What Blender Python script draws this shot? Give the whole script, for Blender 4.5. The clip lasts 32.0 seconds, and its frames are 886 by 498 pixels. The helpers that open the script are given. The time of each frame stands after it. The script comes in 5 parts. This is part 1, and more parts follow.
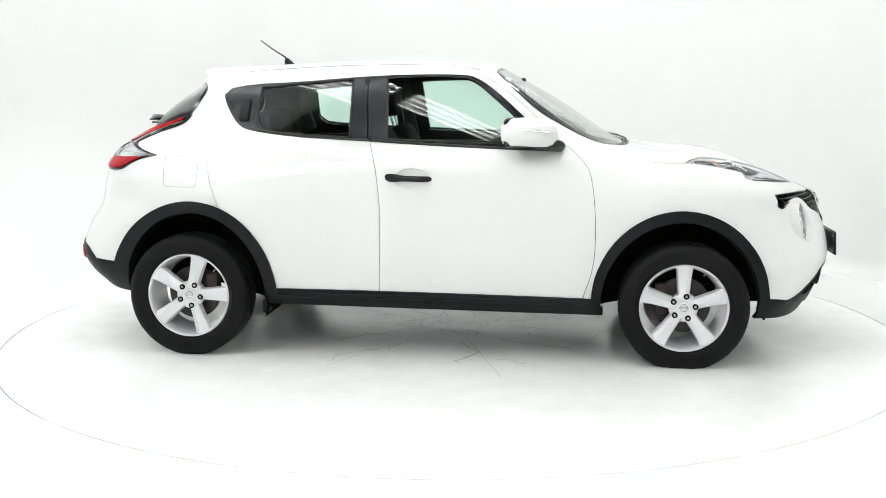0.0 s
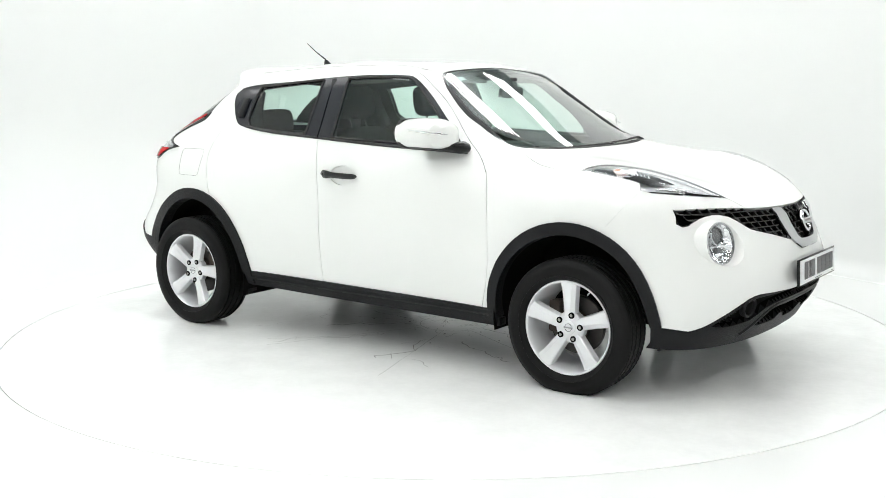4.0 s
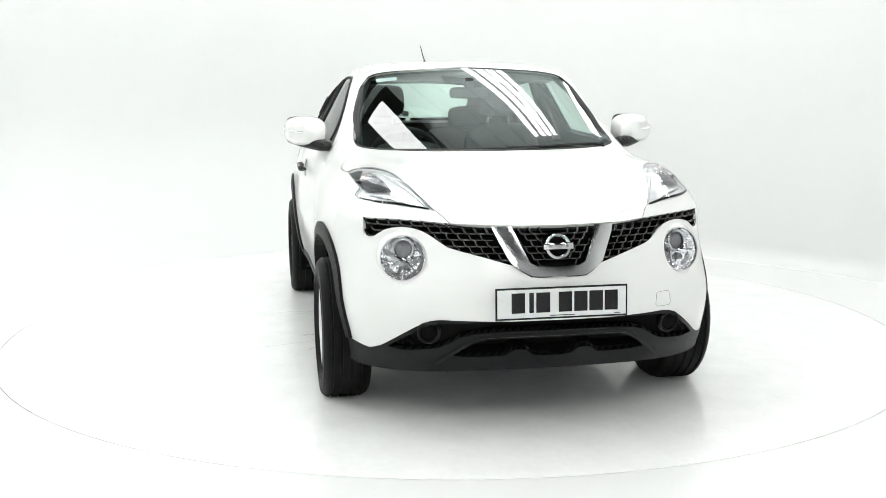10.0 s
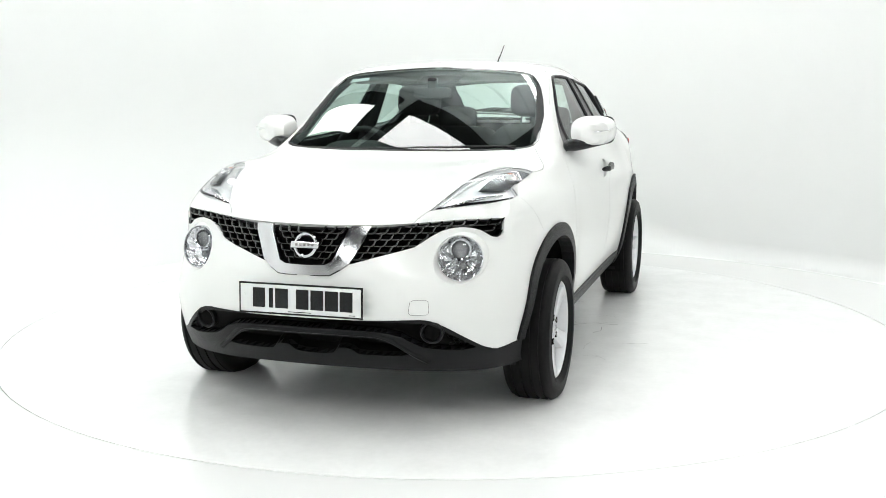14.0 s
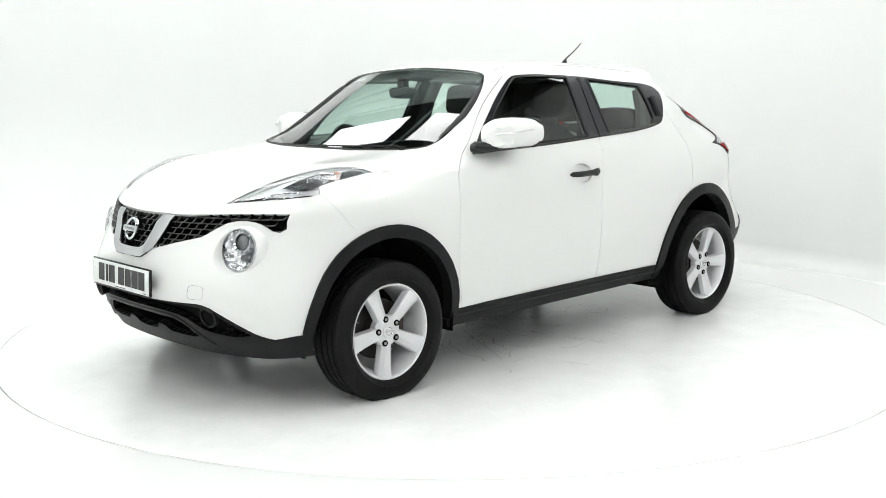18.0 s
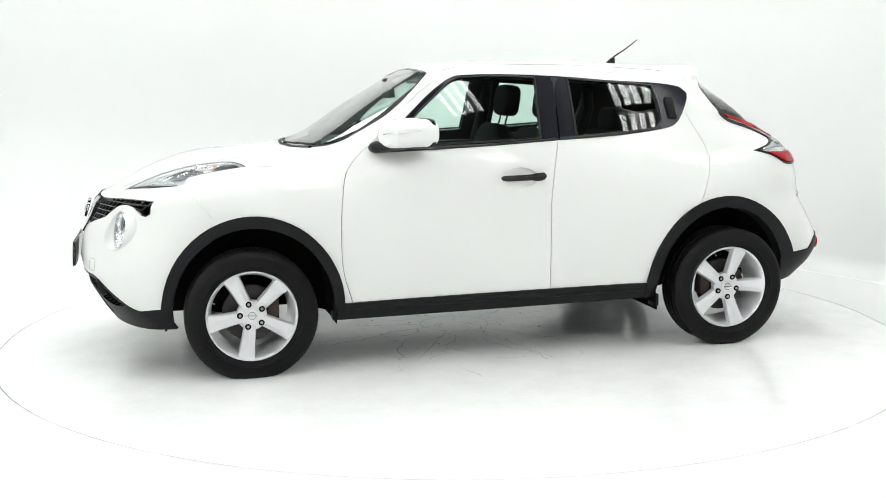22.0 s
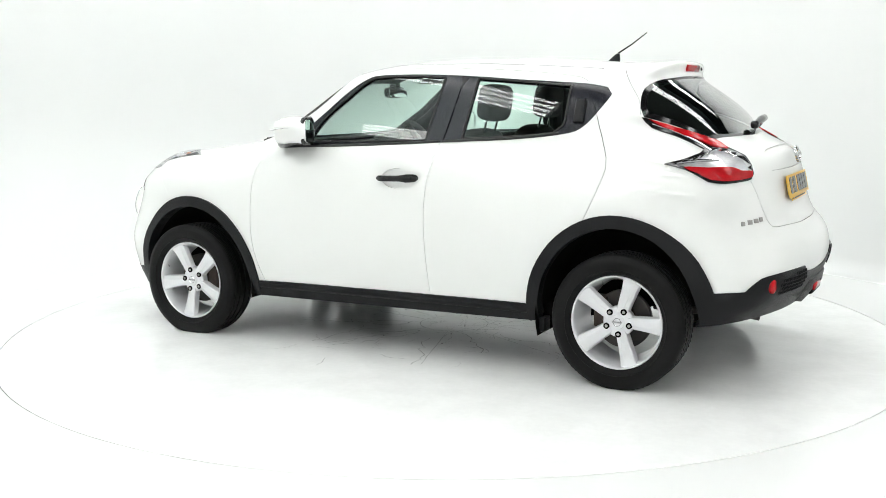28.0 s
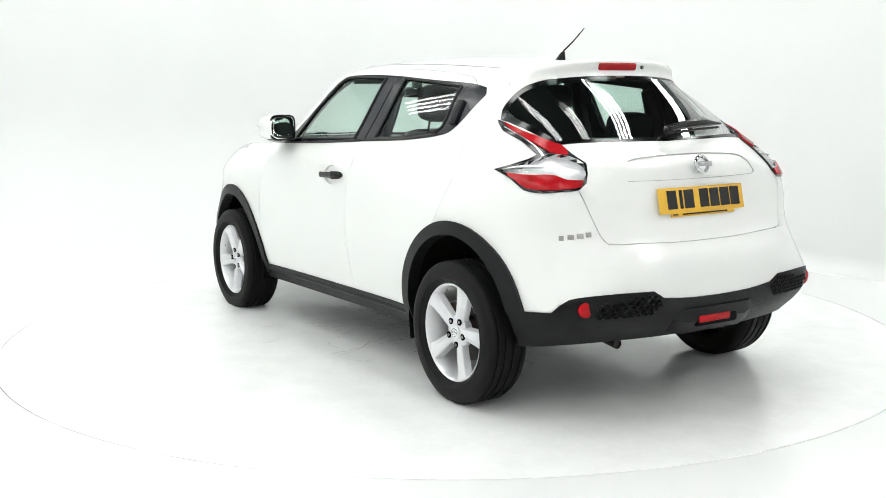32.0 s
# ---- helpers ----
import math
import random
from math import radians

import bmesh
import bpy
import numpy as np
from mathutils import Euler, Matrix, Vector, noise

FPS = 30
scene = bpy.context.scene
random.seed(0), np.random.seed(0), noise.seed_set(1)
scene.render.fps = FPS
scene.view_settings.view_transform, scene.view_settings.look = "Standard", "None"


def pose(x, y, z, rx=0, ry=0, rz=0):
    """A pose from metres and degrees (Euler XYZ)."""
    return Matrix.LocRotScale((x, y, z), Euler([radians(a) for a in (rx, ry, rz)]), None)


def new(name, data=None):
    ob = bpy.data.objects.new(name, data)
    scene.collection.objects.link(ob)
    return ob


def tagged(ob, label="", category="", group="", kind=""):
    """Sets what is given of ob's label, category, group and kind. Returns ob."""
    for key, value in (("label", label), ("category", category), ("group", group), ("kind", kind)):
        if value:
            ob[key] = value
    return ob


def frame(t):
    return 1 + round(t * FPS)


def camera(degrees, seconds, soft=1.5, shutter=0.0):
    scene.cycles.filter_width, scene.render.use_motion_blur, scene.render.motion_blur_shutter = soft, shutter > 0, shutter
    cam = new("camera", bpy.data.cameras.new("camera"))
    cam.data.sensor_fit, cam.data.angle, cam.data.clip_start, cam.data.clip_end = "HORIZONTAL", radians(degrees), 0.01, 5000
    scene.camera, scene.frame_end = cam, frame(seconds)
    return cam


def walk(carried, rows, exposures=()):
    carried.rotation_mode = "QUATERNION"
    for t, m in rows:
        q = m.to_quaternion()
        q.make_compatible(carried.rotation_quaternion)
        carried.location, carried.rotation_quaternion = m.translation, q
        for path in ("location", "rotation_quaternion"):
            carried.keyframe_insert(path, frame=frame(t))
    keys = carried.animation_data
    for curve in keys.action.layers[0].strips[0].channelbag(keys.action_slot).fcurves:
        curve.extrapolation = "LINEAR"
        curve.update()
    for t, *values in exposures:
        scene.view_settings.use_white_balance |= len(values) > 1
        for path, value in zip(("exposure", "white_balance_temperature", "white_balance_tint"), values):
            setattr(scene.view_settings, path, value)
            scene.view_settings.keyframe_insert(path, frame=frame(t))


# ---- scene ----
from mathutils.bvhtree import BVHTree
from mathutils.geometry import delaunay_2d_cdt

# ---- camera: a fixed tripod before a turning platform ----
cam = camera(45.673, 32.0, 0.75)
EYE = pose(0, -6.0794, 1.3781, 0, 0, 0.608) @ pose(0, 0, 0, 81.274) @ pose(0, 0, 0, 0, 0, -0.218)
walk(cam, [(0.0, EYE), (32.0, EYE)])

# platform's heading in degrees at times in seconds; it turns at an even speed
HEADINGS = [(0.0, -6.62), (4.0, -35.31), (8.0, -64.02), (12.0, -92.80), (16.0, -121.57), (20.0, -150.33), (24.0, -179.09), (28.0, -207.70), (32.0, -236.30)]

# ---- world and exposure ----
world = bpy.data.worlds.new("studio")
scene.world = world
world.use_nodes = True
world.node_tree.nodes["Background"].inputs[0].default_value = (0.95, 1.0, 0.97, 1)
world.node_tree.nodes["Background"].inputs[1].default_value = 0.05
scene.view_settings.exposure = -0.2


# ---- materials ----
def rgba(c):
    return (c[0], c[1], c[2], 1.0)


def material(name, colour, rough=0.5, metal=0.0, vary=0.06, scale=6.0, bump=0.0, bump_scale=200.0, coat=0.0,
             spec=0.5, rough_vary=0.0, fine=0.0, emit=0.0):
    """A principled material with two scales of noise in colour, roughness and relief."""
    m = bpy.data.materials.new(name)
    m.use_nodes = True
    nt = m.node_tree
    b = nt.nodes["Principled BSDF"]
    b.inputs["Roughness"].default_value = rough
    b.inputs["Metallic"].default_value = metal
    b.inputs["Coat Weight"].default_value = coat
    b.inputs["Coat Roughness"].default_value = 0.06
    b.inputs["Specular IOR Level"].default_value = spec
    tc = nt.nodes.new("ShaderNodeTexCoord")
    n1 = nt.nodes.new("ShaderNodeTexNoise")
    n1.inputs["Scale"].default_value = scale
    n1.inputs["Detail"].default_value = 6
    nt.links.new(tc.outputs["Object"], n1.inputs["Vector"])
    n2 = nt.nodes.new("ShaderNodeTexNoise")
    n2.inputs["Scale"].default_value = bump_scale
    n2.inputs["Detail"].default_value = 3
    nt.links.new(tc.outputs["Object"], n2.inputs["Vector"])
    mix = nt.nodes.new("ShaderNodeMix")
    mix.data_type = "RGBA"
    lo = [max(0.0, c * (1 - vary)) for c in colour]
    hi = [min(1.0, c * (1 + vary)) for c in colour]
    mix.inputs[6].default_value, mix.inputs[7].default_value = rgba(lo), rgba(hi)
    add = nt.nodes.new("ShaderNodeMath")
    add.operation = "MULTIPLY_ADD"
    add.inputs[1].default_value = fine
    nt.links.new(n2.outputs["Fac"], add.inputs[0])
    nt.links.new(n1.outputs["Fac"], add.inputs[2])
    nt.links.new(add.outputs[0], mix.inputs[0])
    nt.links.new(mix.outputs[2], b.inputs["Base Color"])
    if rough_vary:
        mr = nt.nodes.new("ShaderNodeMapRange")
        mr.inputs[3].default_value, mr.inputs[4].default_value = rough - rough_vary, rough + rough_vary
        nt.links.new(n1.outputs["Fac"], mr.inputs[0])
        nt.links.new(mr.outputs[0], b.inputs["Roughness"])
    if bump:
        bp = nt.nodes.new("ShaderNodeBump")
        bp.inputs["Strength"].default_value = bump
        bp.inputs["Distance"].default_value = 0.002
        nt.links.new(n2.outputs["Fac"], bp.inputs["Height"])
        nt.links.new(bp.outputs[0], b.inputs["Normal"])
    if emit:
        b.inputs["Emission Color"].default_value = rgba(colour)
        b.inputs["Emission Strength"].default_value = emit
    return m


def glass(name, colour, rough=0.0, ior=1.5, rise=5.0, top=0.92):
    """A thin pane: tinted see-through with a sharp reflection on it."""
    m = bpy.data.materials.new(name)
    m.use_nodes = True
    nt = m.node_tree
    nt.nodes.clear()
    out = nt.nodes.new("ShaderNodeOutputMaterial")
    tr = nt.nodes.new("ShaderNodeBsdfTransparent")
    tr.inputs[0].default_value = rgba(colour)
    gl = nt.nodes.new("ShaderNodeBsdfGlossy")
    gl.inputs["Roughness"].default_value = rough
    # gloss rises towards grazing angles alike from both sides of the pane
    lw = nt.nodes.new("ShaderNodeLayerWeight")
    lw.inputs[0].default_value = 0.5
    pw = nt.nodes.new("ShaderNodeMath")
    pw.operation = "POWER"
    pw.inputs[1].default_value = rise
    nt.links.new(lw.outputs["Facing"], pw.inputs[0])
    fr = nt.nodes.new("ShaderNodeMath")
    fr.operation = "MULTIPLY_ADD"
    f0 = ((ior - 1) / (ior + 1)) ** 2
    fr.inputs[1].default_value, fr.inputs[2].default_value = top - f0, f0
    nt.links.new(pw.outputs[0], fr.inputs[0])
    mx = nt.nodes.new("ShaderNodeMixShader")
    nt.links.new(fr.outputs[0], mx.inputs[0])
    nt.links.new(tr.outputs[0], mx.inputs[1])
    nt.links.new(gl.outputs[0], mx.inputs[2])
    nt.links.new(mx.outputs[0], out.inputs[0])
    return m


PAINT = material("white_car_paint", (0.775, 0.785, 0.768), rough=0.4, vary=0.012, scale=3, coat=0.75, spec=0.4, bump=0.02, bump_scale=900, fine=0.1)
PLASTIC = material("black_grained_plastic", (0.0046, 0.0050, 0.0058), rough=0.44, spec=0.22, vary=0.2, scale=8, bump=0.35, bump_scale=700, rough_vary=0.06)
GLOSS = material("gloss_black", (0.006, 0.006, 0.0065), rough=0.12, spec=0.4, vary=0.2, scale=5)
PILLAR = material("pillar_film", (0.007, 0.008, 0.013), rough=0.24, spec=0.35, vary=0.15, scale=6, bump=0.05)
RUBBER = material("tyre_rubber", (0.0055, 0.0055, 0.0055), rough=0.55, spec=0.15, vary=0.3, scale=14, bump=0.3, bump_scale=400, rough_vary=0.1)
GRIP = material("black_satin_plastic", (0.0065, 0.007, 0.0075), rough=0.25, spec=0.4, vary=0.15, scale=9, bump=0.08, bump_scale=500)
SEAL = material("rubber_seal", (0.01, 0.01, 0.01), rough=0.6, vary=0.2)
# near-black colour holds the shade of openings; matt black parts share it
DARK = material("shade_and_matt_black", (0.004, 0.004, 0.004), rough=0.9, spec=0.1, vary=0.3)
ALLOY = material("silver_alloy_lacquer", (0.70, 0.705, 0.72), rough=0.32, metal=0.35, vary=0.03, scale=9, coat=0.6, bump=0.03, bump_scale=600)
CHROME = material("chrome", (0.56, 0.57, 0.58), rough=0.12, metal=1.0, vary=0.03)
STEEL = material("bare_steel", (0.36, 0.35, 0.34), rough=0.42, metal=0.9, vary=0.2, scale=20, bump=0.1)
RUST = material("rusty_cast_iron", (0.06, 0.045, 0.038), rough=0.75, metal=0.4, vary=0.5, scale=16, bump=0.3)
PANE = glass("tinted_window", (0.82, 0.95, 0.895), rough=0.004, ior=1.58, rise=4.2)
SCREEN = glass("windscreen_glass", (0.83, 0.95, 0.90), ior=2.1, rise=4.2, top=1.3)
PRIVACY = glass("tinted_rear_glass", (0.80, 0.93, 0.875), ior=1.9, rise=3.4, top=1.25)
LENS = glass("clear_lens", (0.95, 0.96, 0.97), ior=1.35)
FLOOR = material("white_gloss_floor_paint", (0.82, 0.829, 0.821), rough=0.19, spec=0.5, vary=0.015, scale=1.2, bump=0.02, bump_scale=60, rough_vary=0.03)
DECK = material("worn_white_deck_paint", (0.85, 0.858, 0.85), rough=0.18, spec=0.5, vary=0.08, scale=6, fine=0.6, bump=0.07, bump_scale=30, rough_vary=0.07)
DISC = material("dull_brake_steel", (0.06, 0.055, 0.052), rough=0.5, metal=0.7, vary=0.25, scale=20)
SIDE = material("white_bounce_wall_paint", (0.825, 0.835, 0.828), rough=0.4, vary=0.012, scale=0.8, bump=0.04, bump_scale=120)
WALL = material("white_emulsion_wall", (0.722, 0.73, 0.723), rough=0.5, vary=0.012, scale=0.8, bump=0.04, bump_scale=120)


# ---- mesh helpers ----
def link_mesh(name, verts, faces, mat, parent=None, label="", smooth=True, normals=None):
    me = bpy.data.meshes.new(name)
    me.from_pydata([tuple(v) for v in verts], [], [tuple(f) for f in faces])
    me.materials.append(mat)
    me.polygons.foreach_set("use_smooth", [smooth] * len(me.polygons))
    if normals is not None:
        me.normals_split_custom_set(normals)
    me.update()
    ob = new(name, me)
    if parent:
        ob.parent = parent
    if label:
        tagged(ob, label)
    return ob


def part(name, bm, mat, parent=None, label="", smooth=True, split=35):
    """Link a bmesh as one mesh object under a thing or a part."""
    bmesh.ops.recalc_face_normals(bm, faces=bm.faces)
    me = bpy.data.meshes.new(name)
    for f in bm.faces:
        f.smooth = smooth
    for e in bm.edges:
        if len(e.link_faces) == 2 and e.calc_face_angle(0) > radians(split):
            e.smooth = False
    bm.to_mesh(me)
    bm.free()
    me.materials.append(mat)
    ob = new(name, me)
    if parent:
        ob.parent = parent
    if label:
        tagged(ob, label)
    return ob


def box(bm, centre, size, bevel=0.0, turn=None, segments=2):
    r = bmesh.ops.create_cube(bm, size=1.0)
    vs = r["verts"]
    bmesh.ops.scale(bm, vec=size, verts=vs)
    if bevel:
        es = list({e for v in vs for e in v.link_edges})
        g = bmesh.ops.bevel(bm, geom=es, offset=bevel, segments=segments, affect="EDGES", profile=0.5)
        vs = list({v for f in g["faces"] for v in f.verts} | {v for v in vs if v.is_valid})
    m = Matrix.Translation(centre)
    if turn is not None:
        m = m @ turn.to_4x4()
    bmesh.ops.transform(bm, matrix=m, verts=vs)
    return vs


def tube(bm, points, radius, sides=10, caps=True):
    """A round bar along a line of points; radius may be a list."""
    pts = [Vector(p) for p in points]
    rs = radius if isinstance(radius, (list, tuple)) else [radius] * len(pts)
    rings = []
    up = Vector((0.12, 0.31, 0.94))
    for i, p in enumerate(pts):
        d = (pts[min(i + 1, len(pts) - 1)] - pts[max(i - 1, 0)]).normalized()
        a = d.cross(up)
        if a.length < 1e-3:
            a = d.cross(Vector((1, 0, 0)))
        a.normalize()
        b = d.cross(a)
        rings.append([bm.verts.new(p + (a * math.cos(2 * math.pi * k / sides) + b * math.sin(2 * math.pi * k / sides)) * rs[i]) for k in range(sides)])
    for r0, r1 in zip(rings, rings[1:]):
        for k in range(sides):
            bm.faces.new((r0[k], r0[(k + 1) % sides], r1[(k + 1) % sides], r1[k]))
    if caps:
        bm.faces.new(rings[0][::-1])
        bm.faces.new(rings[-1])


def lathe(bm, profile, sides=48, axis="y", centre=(0, 0, 0), closed=False):
    """Turn a profile of (radius, along) about an axis."""
    rings = []
    for r, h in profile:
        ring = []
        for k in range(sides):
            a = 2 * math.pi * k / sides
            c, s = r * math.cos(a), r * math.sin(a)
            p = {"y": (c, h, s), "z": (c, s, h), "x": (h, c, s)}[axis]
            ring.append(bm.verts.new(Vector(p) + Vector(centre)))
        rings.append(ring)
    pairs = list(zip(rings, rings[1:]))
    if closed:
        pairs.append((rings[-1], rings[0]))
    for r0, r1 in pairs:
        for k in range(sides):
            bm.faces.new((r0[k], r0[(k + 1) % sides], r1[(k + 1) % sides], r1[k]))
    return rings


def disc(bm, ring):
    bm.faces.new(ring)


# ---- the studio ----
def studio():
    # floor with a round pit in which the platform turns
    RT, GAP, n = 2.505, 0.007, 180
    vs, fs = [], []
    radii = [RT + GAP, RT + 0.05, 2.8, 3.5, 4.6, 6.5, 9.0, 14.0]
    for r in radii:
        vs += [(r * math.cos(2 * math.pi * k / n), r * math.sin(2 * math.pi * k / n), 0.0) for k in range(n)]
    for i in range(len(radii) - 1):
        for k in range(n):
            fs.append((i * n + k, (i + 1) * n + k, (i + 1) * n + (k + 1) % n, i * n + (k + 1) % n))
    lip = len(vs)
    vs += [((RT + GAP) * math.cos(2 * math.pi * k / n), (RT + GAP) * math.sin(2 * math.pi * k / n), -0.05) for k in range(n)]
    fs += [(lip + k, k, (k + 1) % n, lip + (k + 1) % n) for k in range(n)]
    vs.append((0, 0, -0.05))
    fs += [(lip + k, lip + (k + 1) % n, len(vs) - 1) for k in range(n)]
    tagged(link_mesh("floor", vs, fs, FLOOR, smooth=False), "white glossy painted studio floor round the platform", "floor", kind="structure")
    # round white backdrop close behind the platform: it sweeps up from the floor, tightly at its eastern end
    n, a0, a1 = 120, -14, 194
    vs, fs = [], []
    for k in range(n + 1):
        a = a0 + (a1 - a0) * k / n
        soft = min(1.0, max(0.0, (a - 45) / 75))
        c = 0.14 + 1.1 * soft * soft * (3 - 2 * soft)
        r = 3.10 + 0.20 * max(0.0, (55 - a) / 45) ** 1.2 if a < 55 else 3.10
        prof = [(r + c * math.sin(math.pi / 2 * j / 12), 0.0004 + c * (1 - math.cos(math.pi / 2 * j / 12))) for j in range(13)]
        prof += [(r + c, 2.0), (r + c, 3.2), (r + c + 0.12, 3.2), (r + c + 0.12, 0.0)]
        vs += [(q * math.cos(radians(a)), q * math.sin(radians(a)), z) for q, z in prof]
    m = len(prof)
    for k in range(n):
        fs += [(k * m + i, k * m + i + 1, (k + 1) * m + i + 1, (k + 1) * m + i) for i in range(m - 1)]
    tagged(link_mesh("wall_north", vs, fs, WALL), "round white painted backdrop wall close behind the platform", "wall", kind="structure")
    # three unseen white walls, added close in to bounce light and soften shadows
    for i, nm in enumerate(("bounce_wall_east", "bounce_wall_south", "bounce_wall_west")):
        bm = bmesh.new()
        box(bm, ((5.5, -2.2, 2.75), (0, -9.1, 2.75), (-5.5, -2.2, 2.75))[i], ((0.2, 14.0, 5.5), (10.8, 0.2, 5.5), (0.2, 14.0, 5.5))[i], 0.01)
        tagged(part(nm, bm, SIDE), "unseen white painted wall set close on the camera's side to bounce light", "wall", kind="structure")


studio()


# ---- ceiling and lights of the hall ----
CEIL = material("grey_profiled_roof_sheet", (0.76, 0.85, 0.84), rough=0.6, vary=0.06, scale=3)
TUBE = material("fluorescent_tube", (0.994, 1.0, 0.99), emit=12.0, vary=0.0)
PANEL = material("panel_diffuser", (0.994, 1.0, 0.99), emit=6.8, vary=0.0)
BEAM = material("dark_steel_beam", (0.05, 0.05, 0.055), rough=0.6)
SKIRT = material("black_lamp_fabric", (0.008, 0.008, 0.008), rough=0.95, spec=0.1, vary=0.2)
HOUSING = material("white_lamp_housing", (0.75, 0.75, 0.74), rough=0.5)


def hall():
    vs, fs = [], []
    y, z = -17.0, 5.6
    skew = Vector((math.cos(radians(-52)), math.sin(radians(-52))))
    while y < 17.0:   # profiled sheets that run across the hall, with deep dark joints
        for py, pz in ((y, z), (y + 0.34, z), (y + 0.345, z + 0.12), (y + 0.385, z + 0.12), (y + 0.39, z)):
            for px in (-19, 19):
                vs.append((px * skew.x - py * skew.y, px * skew.y + py * skew.x, pz))
        y += 0.42
    for i in range(len(vs) // 2 - 1):
        fs.append((2 * i, 2 * i + 1, 2 * i + 3, 2 * i + 2))
    tagged(link_mesh("ceiling", vs, fs, CEIL, smooth=False), "grey profiled sheet roof of the hall", "ceiling", kind="structure")
    # black cloth hung under the roof over the camera's half of the hall
    vs, fs = [], []
    for i in range(41):
        d = -19 + 38 * i / 40
        for a, sag in ((0.45, 0.0), (5.0, 0.05), (10.0, 0.05), (17.0, 0.0)):
            vs.append((a * skew.x - d * skew.y, a * skew.y + d * skew.x, 5.30 - sag - 0.03 * (i % 2)))
    for i in range(40):
        fs += [(4 * i + k, 4 * i + k + 1, 4 * i + k + 5, 4 * i + k + 4) for k in range(3)]
    tagged(link_mesh("ceiling_drape", vs, fs, SKIRT), "black cloth drape hung under the hall roof", "drape", kind="structure")
    bm = bmesh.new()
    for x in (-9, -6, 6, 9):
        box(bm, (x, -1, 5.46), (0.06, 26, 0.10))
    tagged(part("roof_purlins", bm, BEAM), "dark steel purlins under the hall roof", "beam", kind="structure")
    # upper hall walls behind the white screens
    bm = bmesh.new()
    for c, s in (((0, 12.1, 2.9), (24.4, 0.2, 5.9)), ((0, -14.1, 2.9), (24.4, 0.2, 5.9)), ((12.1, -1, 2.9), (0.2, 26, 5.9)), ((-12.1, -1, 2.9), (0.2, 26, 5.9))):
        box(bm, c, s)
    tagged(part("hall_walls", bm, CEIL), "grey sheet walls of the hall", "wall", kind="structure")


hall()


def light_fixture(x, y, turn, length, pitch=0.13, radius=0.032):
    root = new("ceiling_light")
    root.matrix_basis = pose(x, y, 4.5, 0, 0, turn)
    bm = bmesh.new()
    box(bm, (0, 0, 0.075), (length + 0.1, 0.10, 0.03), 0.01)
    for bx in (-length / 2 - 0.02, 0, length / 2 + 0.02):
        box(bm, (bx, 0, 0.045), (0.04, 3 * pitch + 0.1, 0.03), 0.005)
    part("housing", bm, HOUSING, root)
    for k in range(4):
        bm = bmesh.new()
        tube(bm, [(-length / 2, (k - 1.5) * pitch, 0), (length / 2, (k - 1.5) * pitch, 0)], radius, 10)
        part("tube", bm, TUBE, root)
    tagged(root, "four-tube fluorescent ceiling light in a white housing", "ceiling light", "ceiling lights of the hall")


ROW = Vector((math.cos(radians(-52)), math.sin(radians(-52))))      # the rows of lights run aslant through the hall


def on_row(across, along):
    return along * ROW.x - across * ROW.y, along * ROW.y + across * ROW.x


for across, runs in ((-2.27, ((-5.0, -2.2), (-1.9, 0.9), (1.2, 2.95), (4.3, 7.1))), (-0.4, ((1.75, 2.95), (4.6, 7.4))), (1.9, ((-2.9, 0.28), (1.3, 3.05), (3.4, 5.4))),
                     (4.27, ((-2.8, -0.1), (0.25, 1.4))), (-4.4, ((-1.6, 1.2), (1.5, 4.3), (4.6, 7.4))), (-6.6, ((0.2, 3.0), (3.3, 6.1)))):
    for s0, s1 in runs:
        fx, fy = on_row(across, (s0 + s1) / 2)
        light_fixture(fx, fy, -52, s1 - s0, *((0.165, 0.045) if across == 1.9 else ()))


def light_panel(s0, s1):
    """A long luminous box with a black skirt round its white diffuser."""
    root = new("light_panel")
    w, h = s1 - s0, 0.62
    x, y = on_row(-0.41, (s0 + s1) / 2)
    root.matrix_basis = pose(x, y, 4.5, 0, 0, -52)
    bm = bmesh.new()
    box(bm, (0, -0.15, 0.25), (w + 0.44, h + 0.95, 0.4), 0.02)
    part("housing", bm, SKIRT, root)
    bm = bmesh.new()
    box(bm, (0, 0, 0.03), (w, h, 0.03), 0.006)
    part("diffuser", bm, PANEL, root)
    tagged(root, "long white light panel with a black fabric skirt", "light panel", "light panels of the hall")


light_panel(-1.54, 1.4)
light_panel(-4.65, -2.4)


# ---- the car's skin: rows of control points from sill to roof, columns from nose to tail ----
SKIN = []
SKIN.append(((1.93, 0, .25), (1.915, .30, .25), (1.865, .50, .245), (1.76, .68, .24), (1.62, .79, .25), (1.25, .81, .25), (.88, .79, .25), (.6, .78, .25), (.1, .78, .255),
             (-.38, .78, .26), (-.7, .78, .265), (-.9, .79, .27), (-1.28, .80, .28), (-1.64, .77, .31), (-1.79, .68, .335), (-1.88, .5, .345), (-1.93, .25, .345), (-1.94, 0, .345)))
SKIN.append(((1.995, 0, .36), (1.98, .30, .36), (1.93, .52, .355), (1.83, .68, .35), (1.68, .785, .35), (1.25, .845, .36), (.85, .83, .35), (.6, .815, .345), (.1, .815, .35),
             (-.38, .815, .355), (-.7, .82, .36), (-.88, .835, .36), (-1.28, .85, .38), (-1.66, .80, .40), (-1.865, .72, .42), (-1.955, .52, .43), (-1.99, .25, .43), (-2.0, 0, .43)))
